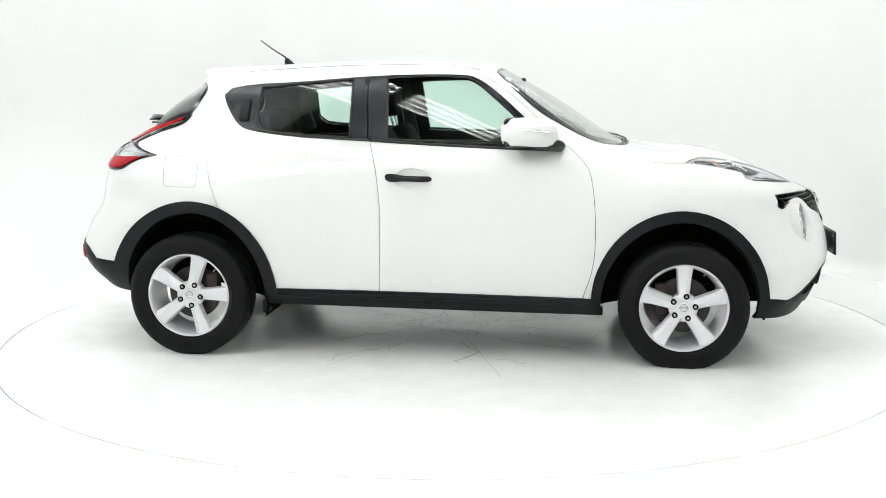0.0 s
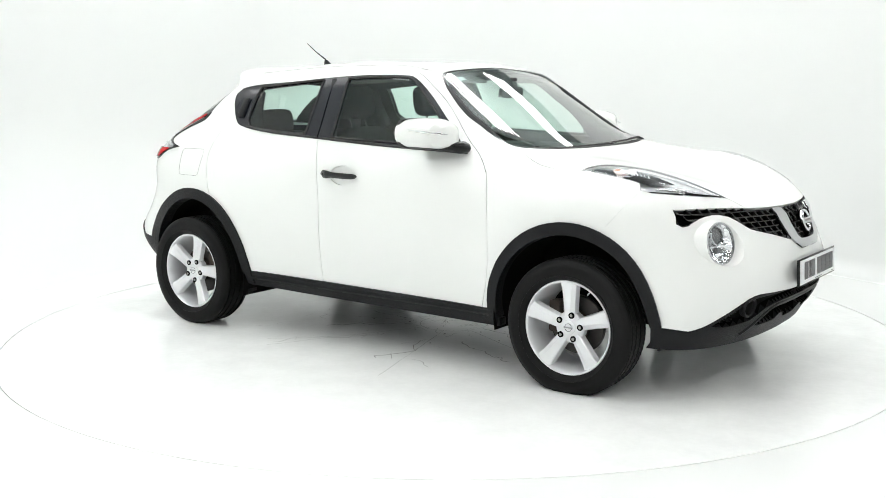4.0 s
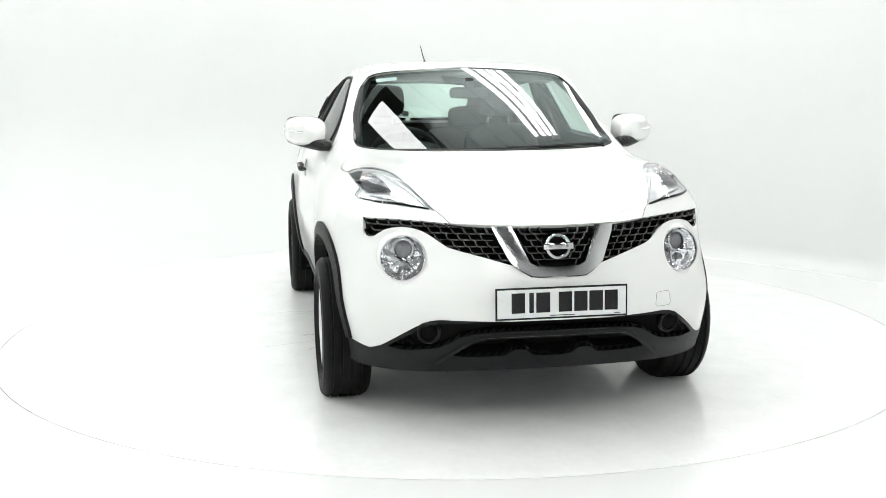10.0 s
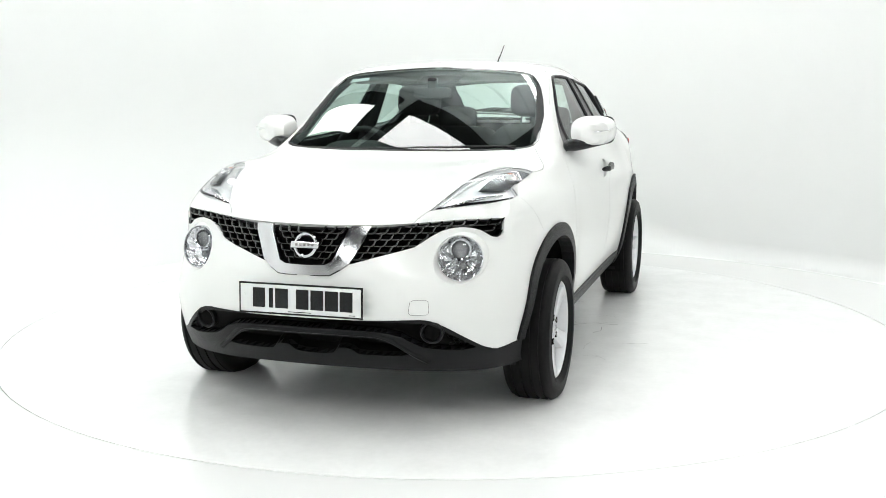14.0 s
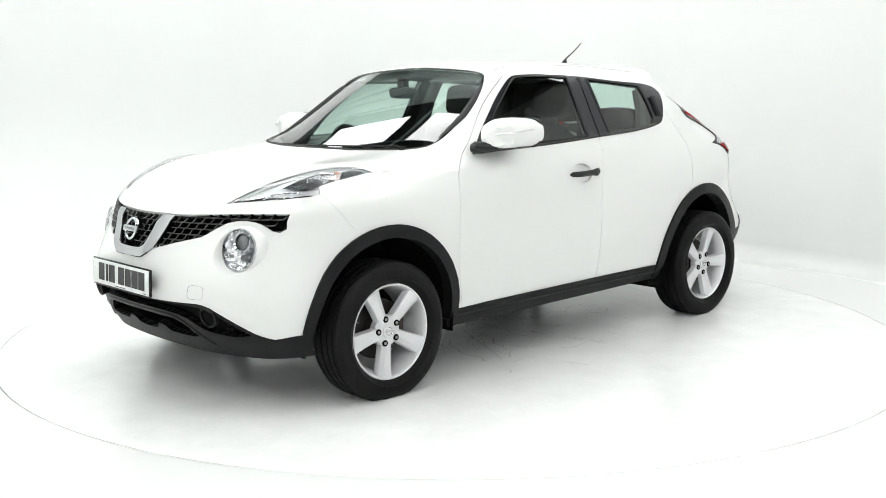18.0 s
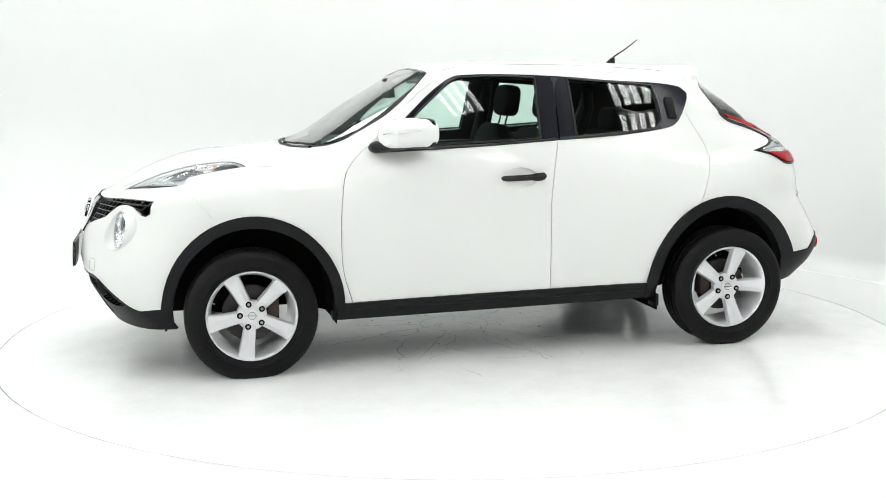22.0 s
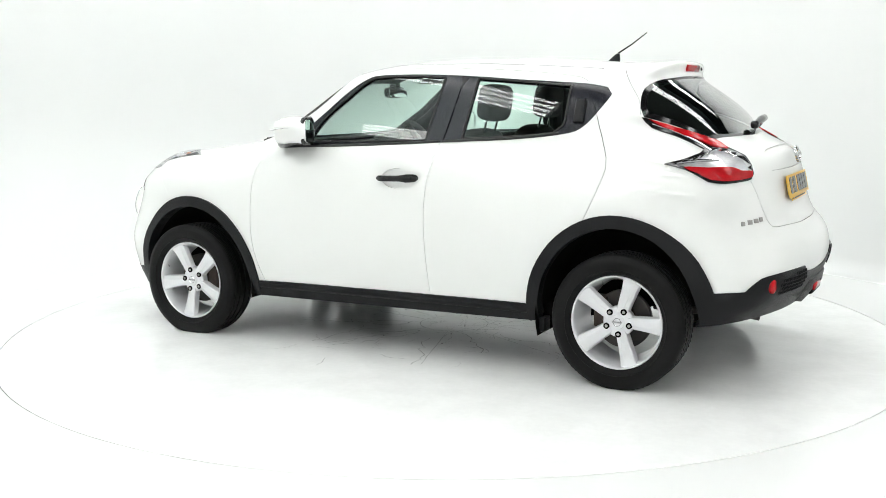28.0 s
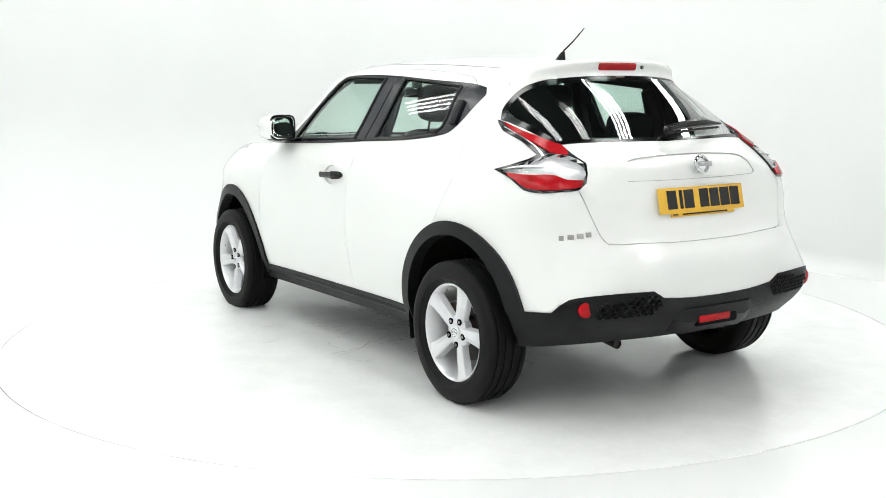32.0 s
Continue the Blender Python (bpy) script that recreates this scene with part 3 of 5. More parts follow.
gap("near", [(-1.120, 0.300, 1.487), (-1.155, 0.428, 1.455), (-1.197, 0.496, 1.400), (-1.267, 0.568, 1.320), (-1.299, 0.633, 1.251)])
gap("near", [(1.54, .755, .938), (1.49, .80, .87), (1.42, .85, .78)], width=0.0008)
# fuel flap on the right side alone is added with the details


def triangulate():
    keep_pts, keep_edges = [], []
    for nm, poly in LOOPS:
        base = len(keep_pts)
        keep_pts += poly
        keep_edges += [(base + k, base + (k + 1) % len(poly)) for k in range(len(poly))]
    base = len(keep_pts)
    frame_pts = [(0, 0), (NU - 1, 0), (NU - 1, NV - 1), (0, NV - 1)]
    keep_pts += frame_pts
    keep_edges += [(base, base + 1), (base + 1, base + 2), (base + 2, base + 3), (base + 3, base)]
    g = np.stack([GU.ravel(), GV.ravel()], 1)
    kp = np.array(keep_pts)
    far = np.ones(len(g), bool)
    for s in range(0, len(g), 800):
        d = np.abs(g[s:s + 800, None, :] - kp[None]).max(2).min(1)
        far[s:s + 800] = d > 0.045
    allp = [Vector((float(a), float(b))) for a, b in keep_pts] + [Vector((float(a), float(b))) for a, b in g[far]]
    vs, es, fs = delaunay_2d_cdt(allp, keep_edges, [], 0, 1e-6)[:3]
    return np.array([tuple(v) for v in vs]), [tuple(f) for f in fs]


def inside(poly, p):
    P = np.array(poly)
    x1, y1 = P[:, 0], P[:, 1]
    x2, y2 = np.roll(x1, -1), np.roll(y1, -1)
    res = np.zeros(len(p), bool)
    for a, b, c, d in zip(x1, y1, x2, y2):
        if b == d:
            continue
        cross = ((b > p[:, 1]) != (d > p[:, 1])) & (p[:, 0] < (c - a) * (p[:, 1] - b) / (d - b) + a)
        res ^= cross
    return res


UVV, TRIS = triangulate()
CENTRES = np.array([UVV[list(f)].mean(0) for f in TRIS])
KIND = np.array([""] * len(TRIS), dtype="U32")
ok = (CENTRES[:, 0] > 0) & (CENTRES[:, 0] < NU - 1) & (CENTRES[:, 1] > 0) & (CENTRES[:, 1] < NV - 1)
KIND[~ok] = "out"
order = [l for l in LOOPS if l[0] in ("hole", "gap")] + [l for l in LOOPS if l[0] not in ("hole", "gap")]
for nm, poly in order:
    sel = inside(poly, CENTRES) & (KIND == "")
    # a shut line does not cut glass or cladding
    KIND[sel] = nm
for nm, poly in LOOPS:
    if nm not in ("hole", "gap", "window_trim"):
        KIND[inside(poly, CENTRES) & (KIND == "gap")] = nm
XYZ = skin(UVV[:, 0], UVV[:, 1])
NRM = skin_normal(UVV[:, 0], UVV[:, 1])
XYZ[(UVV[:, 0] < 1e-5) | (UVV[:, 0] > NU - 1 - 1e-5) | (UVV[:, 1] > NV - 1 - 1e-5), 1] = 0.0


def panels():
    """Split the painted skin into panels along its shut lines; name each by a place on it."""
    edge = {}
    for i, f in enumerate(TRIS):
        if KIND[i] == "":
            for a, b in ((f[0], f[1]), (f[1], f[2]), (f[2], f[0])):
                edge.setdefault((min(a, b), max(a, b)), []).append(i)
    near = {}
    for fs in edge.values():
        if len(fs) == 2:
            near.setdefault(fs[0], []).append(fs[1])
            near.setdefault(fs[1], []).append(fs[0])
    seen, groups = set(), []
    for i in range(len(TRIS)):
        if KIND[i] == "" and i not in seen:
            todo, g = [i], []
            seen.add(i)
            while todo:
                k = todo.pop()
                g.append(k)
                for o in near.get(k, ()):
                    if o not in seen:
                        seen.add(o)
                        todo.append(o)
            groups.append(g)
    return groups


GROUPS = panels()


def fair_normals(tris, both, bend=None):
    """Smooth normals from a low-order surface fitted to a pane, so that it mirrors without ripples."""
    ids = sorted({k for t in tris for k in TRIS[t]})
    P = XYZ[ids]
    n0 = NRM[ids].mean(0)
    if both:
        n0[1] = 0
    n0 /= np.linalg.norm(n0)
    B = np.array([0.0, 1.0, 0.0]) if both else np.array([1.0, 0.0, 0.0]) - n0 * n0[0]
    B /= np.linalg.norm(B)
    A = np.cross(n0, B)
    c = P.mean(0) * (np.array([1, 0, 1]) if both else 1)
    a, b, h = (P - c) @ A, (P - c) @ B, (P - c) @ n0
    if both:
        M = np.stack([a ** 0, a, b * b, a * b * b, b ** 4], -1)
        k = np.linalg.lstsq(M, h - bend * a * a, rcond=None)[0]
        ha, hb = k[1] + 2 * bend * a + k[3] * b * b, 2 * k[2] * b + 2 * k[3] * a * b + 4 * k[4] * b ** 3
    else:
        p, q = bend
        M = np.stack([a ** 0, a, b, a * b], -1)
        k = np.linalg.lstsq(M, h - p * a * a - q * b * b, rcond=None)[0]
        ha, hb = k[1] + k[3] * b + 2 * p * a, k[2] + k[3] * a + 2 * q * b
    n = n0 - ha[:, None] * A - hb[:, None] * B
    return dict(zip(ids, n / np.linalg.norm(n, axis=1, keepdims=True)))


def rear_normals(tris):
    """Smooth normals of the rear screen: nearly straight down its slope, bent round towards its sides."""
    n0 = np.array([-0.722, 0.0, 0.692])
    B = np.array([0.0, 1.0, 0.0])
    A = np.cross(n0, B)
    ids = sorted({k for t in tris for k in TRIS[t]})
    P = XYZ[ids] - np.array([-1.52, 0.0, 1.28])
    a, b = P @ A, P @ B
    ha = 0.124 + 0.082 * a - 0.105 * b * b
    hb = -0.262 * b - 0.210 * a * b - 4.90 * b ** 3
    n = n0 - ha[:, None] * A - hb[:, None] * B
    return dict(zip(ids, n / np.linalg.norm(n, axis=1, keepdims=True)))


def skin_part(name, tris, mat, parent, push=0.0, depth=0.014, both=False, mirror=False, label="", fair=None):
    """A panel of the skin with turned-in edges. both: the panel spans the middle; mirror: the right-hand one."""
    verts, faces, loops = [], [], []
    for side in ((1, -1) if both else ((-1,) if mirror else (1,))):
        s = np.array([1.0, side, 1.0])
        index, count = {}, {}
        base_tris = []
        for t in tris:
            f = TRIS[t] if side == -1 else TRIS[t][::-1]
            base_tris.append(f)
            for a, b in zip(f, f[1:] + f[:1]):
                count[(a, b)] = count.get((a, b), 0) + 1

        def vid(k, d=0.0):
            key = (k, d)
            if key not in index:
                index[key] = len(verts)
                verts.append((XYZ[k] + NRM[k] * (push + d)) * s)
            return index[key]

        # winding: make the outside face outwards
        f0 = base_tris[len(base_tris) // 2]
        a, b, c = (XYZ[k] * s for k in f0)
        out = np.dot(np.cross(b - a, c - a), NRM[f0[0]] * s) > 0
        for f in base_tris:
            g = f if out else f[::-1]
            faces.append(tuple(vid(k) for k in g))
            loops += [tuple((fair[k] if fair else NRM[k]) * s) for k in g]
        if depth:
            for (p, q) in list(count):
                if (q, p) in count:
                    continue
                if abs(XYZ[p][1]) < 1e-4 and abs(XYZ[q][1]) < 1e-4:
                    continue
                a, b, c, d = vid(p), vid(q), vid(q, -depth), vid(p, -depth)
                quad = (b, a, d, c) if out else (a, b, c, d)
                P = [np.array(verts[k]) for k in quad]
                n = np.cross(P[1] - P[0], P[3] - P[0])
                n = n / max(np.linalg.norm(n), 1e-9)
                faces.append(quad)
                loops += [tuple(n)] * 4
    return link_mesh(name, verts, faces, mat, parent, label, True, loops)


car = new("car")
tagged(car, "white compact crossover car with black plastic cladding on a turning platform", "car")


def tris_of(kind):
    return [i for i in range(len(TRIS)) if KIND[i] == kind]


# painted panels: each named by the panel that holds a given place
def group_at(place):
    u, v = at("near", place)
    best, bd = None, 1e9
    for g in GROUPS:
        d = np.abs(CENTRES[g] - (u, v)).sum(1).min()
        if d < bd:
            best, bd = g, d
    return best


PANELS = [("bonnet", (1.5, .1, .99), True), ("roof", (-.5, .1, 1.53), True), ("front_bumper", (2.06, .4, .58), True), ("tailgate", (-1.88, .1, .9), True),
          ("rear_bumper", (-2.0, .1, .65), True), ("front_wing", (1.1, .80, .95), False), ("front_door", (.3, .85, .7), False), ("rear_door", (-.6, .85, .7), False),
          ("rear_quarter", (-1.4, .78, 1.0), False)]
used = []
for nm, place, both in PANELS:
    g = group_at(place)
    if any(g is o for o in used):
        continue
    used.append(g)
    if both:
        skin_part(nm, g, PAINT, car, both=True)
    else:
        skin_part(nm, g, PAINT, car)
        skin_part(nm, g, PAINT, car, mirror=True)
left_over = [g for g in GROUPS if not any(g is o for o in used)]
for g in left_over:
    touches = min(abs(XYZ[k][1]) for i in g for k in TRIS[i]) < 1e-4
    if touches:
        skin_part("body_panel", g, PAINT, car, both=True)
    else:
        skin_part("body_panel", g, PAINT, car)
        skin_part("body_panel", g, PAINT, car, mirror=True)
SMOKE = material("grey_lamp_lens", (0.22, 0.225, 0.23), rough=0.08, metal=0.6, vary=0.2, scale=30)
LAMPIN = material("silver_lamp_housing", (0.80, 0.805, 0.81), rough=0.2, metal=0.25, vary=0.15, scale=25, bump=0.3, bump_scale=80)
REDLENS = material("red_lamp_lens", (0.40, 0.007, 0.011), rough=0.14, vary=0.3, scale=70, spec=0.22, bump=0.1, bump_scale=260)
BRIGHT = material("ribbed_lamp_reflector", (0.86, 0.865, 0.87), rough=0.09, metal=0.95, vary=0.12, scale=40, bump=0.9, bump_scale=90)
for kind, mat, push, dep in (("front_arch_cladding", PLASTIC, .014, .06), ("rear_arch_cladding", PLASTIC, .014, .06), ("sill_cladding", PLASTIC, .008, .03),
                             ("front_door_glass", PANE, -.004, 0), ("rear_door_glass", PANE, -.004, 0), ("window_trim", PILLAR, -.002, .02), ("handle_cup", PAINT, -.012, -.012),
                             ("tail_lamp_red", REDLENS, .013, .02), ("tail_lamp_bezel", GLOSS, .007, .03)):
    t = tris_of(kind)
    fair = fair_normals(t, False, (-.22, -.07)) if "door_glass" in kind else None
    skin_part(kind, t, mat, car, push, dep, fair=fair)
    skin_part(kind, t, mat, car, push, dep, mirror=True, fair=fair)
# bumper_recess and lower_mouth are closed by sheets coloured as the openings' shade
for kind, mat, push, dep in (("windscreen_glass", SCREEN, -.003, 0), ("rear_screen_glass", PRIVACY, -.003, 0), ("front_cladding", PLASTIC, .002, .03), ("rear_cladding", PLASTIC, .006, .04),
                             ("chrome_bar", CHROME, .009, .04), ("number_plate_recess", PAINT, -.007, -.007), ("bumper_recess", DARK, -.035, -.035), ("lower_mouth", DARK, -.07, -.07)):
    skin_part(kind, tris_of(kind), mat, car, push, dep, both=True, fair=rear_normals(tris_of(kind)) if kind == "rear_screen_glass" else fair_normals(tris_of(kind), True, -.1 if kind == "windscreen_glass" else -.4) if kind in ("windscreen_glass", "chrome_bar") else None)
# black sheet behind the lattice: the grille's inner shade put into its colour
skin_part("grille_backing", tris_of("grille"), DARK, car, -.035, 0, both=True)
RIBBED = material("ribbed_tail_lamp_backing", (0.76, 0.76, 0.765), rough=0.22, metal=0.4, vary=0.2, scale=30, bump=0.9, bump_scale=100)
for kind, inner, back in (("headlamp", LAMPIN, -.018), ("tail_lamp_clear", RIBBED, -.012)):
    t = tris_of(kind)
    for m in (False, True):
        lens = skin_part(kind, t, LENS, car, .003, 0, mirror=m)
        skin_part("reflector", t, inner, lens, back, -.02, mirror=m)
# dark inner shell behind the panels
shell = [i for i in range(len(TRIS)) if KIND[i] not in ("out", "hole", "front_door_glass", "rear_door_glass", "windscreen_glass", "rear_screen_glass", "headlamp", "round_lamp", "tail_lamp_clear", "grille", "bumper_recess", "lower_mouth")]
TRIMG = material("dark_cabin_lining", (0.03, 0.031, 0.033), rough=0.8, vary=0.15, bump=0.1)
skin_part("inner_shell", shell, TRIMG, car, -.026, 0, both=True)


# ---- the turning platform ----
PIT = material("dark_pit", (0.02, 0.02, 0.02), rough=0.9)
PALE = material("grey_roof_joint", (0.42, 0.42, 0.42), rough=0.7)
GREY = material("grey_rubber_joint", (0.12, 0.12, 0.12), rough=0.8)
SCUFF = material("grey_scuff", (0.17, 0.17, 0.165), rough=0.6, vary=0.3, scale=20)


def turntable():
    bm = bmesh.new()
    rings = lathe(bm, [(2.505, -0.03), (2.505, -0.001), (2.504, 0.0), (2.0, 0.0), (1.2, 0.0), (0.5, 0.0), (0.02, 0.0)], 180, "z")
    disc(bm, rings[-1])
    root = part("turntable", bm, DECK, None)
    tagged(root, "round white glossy platform let flush into the floor", "turntable")
    rnd = random.Random(4)

    def strip(pts, w):
        bm = bmesh.new()
        prev = None
        for i, p in enumerate(pts):
            a, b = Vector(pts[max(i - 1, 0)]), Vector(pts[min(i + 1, len(pts) - 1)])
            d = (b - a).normalized()
            n = Vector((-d.y, d.x, 0)) * w * (0.4 + 0.6 * rnd.random())
            cur = [bm.verts.new(Vector(p) + n), bm.verts.new(Vector(p) - n)]
            if prev:
                bm.faces.new((prev[0], prev[1], cur[1], cur[0]))
            prev = cur
        return bm

    # seams of the deck: a hub plate and eight radial joints with small bolts
    for k in range(16):
        a0, a1 = k * math.pi / 8, (k + 1) * math.pi / 8 + 0.01
        part("seam", strip([(0.20 * math.cos(a0 + (a1 - a0) * j / 6), 0.20 * math.sin(a0 + (a1 - a0) * j / 6), 0.0012) for j in range(7)], 0.0022), SCUFF, root)
    for k in range(8):
        a = k * math.pi / 4 + 0.3
        r0, r1 = 0.20, 0.85 + 0.35 * rnd.random()
        part("seam", strip([((r0 + (r1 - r0) * j / 10) * math.cos(a + 0.008 * rnd.random()), (r0 + (r1 - r0) * j / 10) * math.sin(a), 0.0012) for j in range(11)], 0.0016), SCUFF, root)
        for r, da in ((0.27, 0.12), (0.5, 0.05)):
            bm = bmesh.new()
            rings = lathe(bm, [(0.005, 0.0), (0.0045, 0.0015), (0.001, 0.002)], 10, "z", (r * math.cos(a + da), r * math.sin(a + da), 0))
            disc(bm, rings[-1])
            part("bolt", bm, PIT, root)
    # cracks and scuffs in the paint
    for k in range(110):
        r, a = 0.06 + 1.0 * rnd.random() ** 1.2, rnd.random() * 6.283
        d = rnd.random() * 6.283
        p = Vector((r * math.cos(a), r * math.sin(a), 0.0014))
        pts = [tuple(p)]
        for j in range(rnd.randint(2, 7)):
            d += rnd.uniform(-0.7, 0.7)
            p = p + Vector((math.cos(d), math.sin(d), 0)) * rnd.uniform(0.012, 0.05)
            pts.append(tuple(p))
        part("crack", strip(pts, 0.0008 + 0.0016 * rnd.random() ** 2), SCUFF, root)
    # long cracks that wander out from the hub, some with chipped edges
    for k in range(12):
        a = k * 0.53 + 0.4 * rnd.random()
        r, pts = 0.22 + 0.3 * rnd.random(), []
        for j in range(rnd.randint(9, 16)):
            pts.append((r * math.cos(a), r * math.sin(a), 0.0016))
            r += rnd.uniform(0.025, 0.06)
            a += rnd.uniform(-0.06, 0.06)
        part("crack", strip(pts, 0.0016 + 0.0028 * rnd.random()), SCUFF, root)
    return root


platform = turntable()


# ---- wheels ----
def wheel(x, side, spoke_deg):
    hub = bmesh.new()
    lathe(hub, [(0.02, -.16), (0.07, -.16), (0.07, -0.02), (0.02, -0.02)], 24, "y")
    root = part("wheel", hub, RUST, car)
    high = 0.307 if x > 0 else 0.311     # the front springs and tyres carry the engine
    flat = 0.0002 - (high - 0.003 - 0.0035 * x)
    root.matrix_basis = pose(x, 0.838 * side, high, 0, 0, 0 if side > 0 else 180)
    turn = spoke_deg if side > 0 else 180 - spoke_deg
    # tyre with grooves and shoulder blocks; +y is outwards
    bm = bmesh.new()
    prof = [(.208, -.14), (.218, -.150), (.235, -.157), (.262, -.162), (.29, -.157), (.306, -.145), (.314, -.128)]
    for g in (-.108, -.066, -.024, .014):
        prof += [(.3185, g - .009), (.3185, g - .006), (.311, g - .005), (.311, g + .005), (.3185, g + .006), (.3185, g + .009)]
    prof += [(.314, .034), (.304, .045), (.298, .0465), (.296, .0495), (.28, .052), (.262, .0535), (.246, .0525), (.2445, .0545), (.2425, .0545), (.241, .051), (.230, .044), (.2205, .034), (.216, .024), (.205, .015)]
    rings = lathe(bm, prof, 160, "y")
    for ring in rings[-16:-12] + rings[6:8]:      # block pattern on the shoulders
        for k in range(0, 160, 2):
            v = ring[k].co
            s = 0.995
            ring[k].co = Vector((v.x * s, v.y, v.z * s))
    for ring in rings[7:-16]:      # cross cuts in the tread ribs
        if ring[1].co.length > .3:
            for k in range(0, 160, 2):
                v = ring[k].co
                if math.hypot(v.x, v.z) > .315:
                    ring[k].co = Vector((v.x * .992, v.y, v.z * .992))
    for v in bm.verts:      # the tread flattens where it stands on the deck
        if v.co.z < flat:
            v.co.z = flat
        elif v.co.z < -.26:
            v.co.y += .05 * (-.26 - v.co.z) * (1 if v.co.y > -.05 else -1)
    part("tyre", bm, RUBBER, root, split=50)
    # rim: barrel, lip and five broad flat spokes
    bm = bmesh.new()
    lathe(bm, [(.2275, .022), (.2270, .030), (.2235, .034), (.219, .033), (.214, .027), (.210, .012), (.202, -.01), (.196, -.06), (.19, -.14)], 96, "y")
    FIT = (.968, 1, .968)
    rim = part("rim", bm, ALLOY, root)
    rim.scale = FIT
    for k in range(5):
        a = radians(turn + 72 * k)
        d, n = Vector((math.cos(a), 0, math.sin(a))), Vector((-math.sin(a), 0, math.cos(a)))
        bm = bmesh.new()
        prev = None
        # radius, half width, height of the face; one edge falls away in a long facet
        for r, w, h in ((.0, .024, .004), (.03, .0255, .008), (.058, .0262, .012), (.085, .0275, .0145), (.12, .0300, .017), (.16, .0335, .020), (.19, .0372, .0235), (.206, .0405, .0265), (.216, .0435, .030)):
            q = min(1.0, r / .19)
            pts = [(-w - .006, h - .034), (-w - .001, h - .0045), (-w * .88, h), (w * (.15 + .25 * q), h + .0008), (w * (.30 + .25 * q), h - .0016), (w * .98, h - .0075), (w + .002, h - .012), (w + .006, h - .034)]
            cur = [bm.verts.new(d * r + n * p + Vector((0, q2, 0))) for p, q2 in pts]
            if prev:
                for i in range(7):
                    bm.faces.new((prev[i], prev[i + 1], cur[i + 1], cur[i]))
            prev = cur
        part("spoke", bm, ALLOY, root, split=25).scale = FIT
    bm = bmesh.new()
    rings = lathe(bm, [(.073, -.03), (.073, .000), (.068, .006), (.04, .0125), (.034, .0125)], 40, "y")
    part("hub_face", bm, ALLOY, root)
    bm = bmesh.new()
    rings = lathe(bm, [(.034, .010), (.033, .0165), (.030, .0185), (.012, .0195)], 32, "y")
    disc(bm, rings[-1])
    cap = part("centre_cap", bm, ALLOY, root)
    bm = bmesh.new()
    lathe(bm, [(.0165, .0195), (.018, .0215), (.0195, .0195)], 24, "y")
    box(bm, (0, .0205, 0), (.046, .002, .008), .0008)
    part("emblem", bm, CHROME, cap)
    for k in range(5):
        a = radians(turn + 12 + 72 * k)
        c = Vector((.057 * math.cos(a), 0, .057 * math.sin(a)))
        # raised black disc stands for the shaded hollow round the nut
        bm = bmesh.new()
        rings = lathe(bm, [(.0145, .010), (.0145, .0152), (.0130, .0158), (.0115, .0148), (.003, .0146)], 20, "y", c)
        disc(bm, rings[-1])
        well = part("nut_shade_disc", bm, DARK, root)
        bm = bmesh.new()
        rings = lathe(bm, [(.0075, .0140), (.0075, .0172), (.006, .0182), (.003, .0184)], 6, "y", c)
        disc(bm, rings[-1])
        part("wheel_nut", bm, STEEL, well)
    bm = bmesh.new()
    lathe(bm, [(.06, -.075), (.06, -.062), (.135, -.062), (.138, -.066), (.138, -.084), (.135, -.088), (.07, -.088)], 60, "y")
    part("brake_disc", bm, DISC, root)
    bm = bmesh.new()
    box(bm, (-.105 if x * side > 0 else .105, -.07, .03), (.06, .075, .15), .012)
    part("brake_caliper", bm, RUST, root)
    bm = bmesh.new()
    a = radians(turn + 30)
    tube(bm, [(.197 * math.cos(a), .006, .197 * math.sin(a)), (.182 * math.cos(a), .014, .182 * math.sin(a))], .0035, 8)
    part("valve", bm, CHROME, root)


wheel(1.253, 1, -9)
wheel(-1.278, 1, 37)
wheel(1.253, -1, 90)
wheel(-1.278, -1, 74)


# ---- arch liners, underside ----
def arch_liner(x, side, rx, rz, a0, a1):
    bm = bmesh.new()
    n = 26
    rows = []
    for y, k in ((.84, 1.0), (.80, 1.0), (.60, 1.0), (.48, .99), (.46, .9), (.46, .0)):
        # the liner stays inside the tapering ends of the body
        rows.append([bm.verts.new((x + rx * k * math.cos(radians(a0 + (a1 - a0) * j / n)), min(y, .84 - .22 * max(0, abs(x + rx * k * math.cos(radians(a0 + (a1 - a0) * j / n))) - 1.3)) * side, .31 + rz * k * math.sin(radians(a0 + (a1 - a0) * j / n)))) for j in range(n + 1)])
    for r0, r1 in zip(rows, rows[1:]):
        for j in range(n):
            bm.faces.new((r0[j], r0[j + 1], r1[j + 1], r1[j]))
    part("arch_liner", bm, DARK, car)


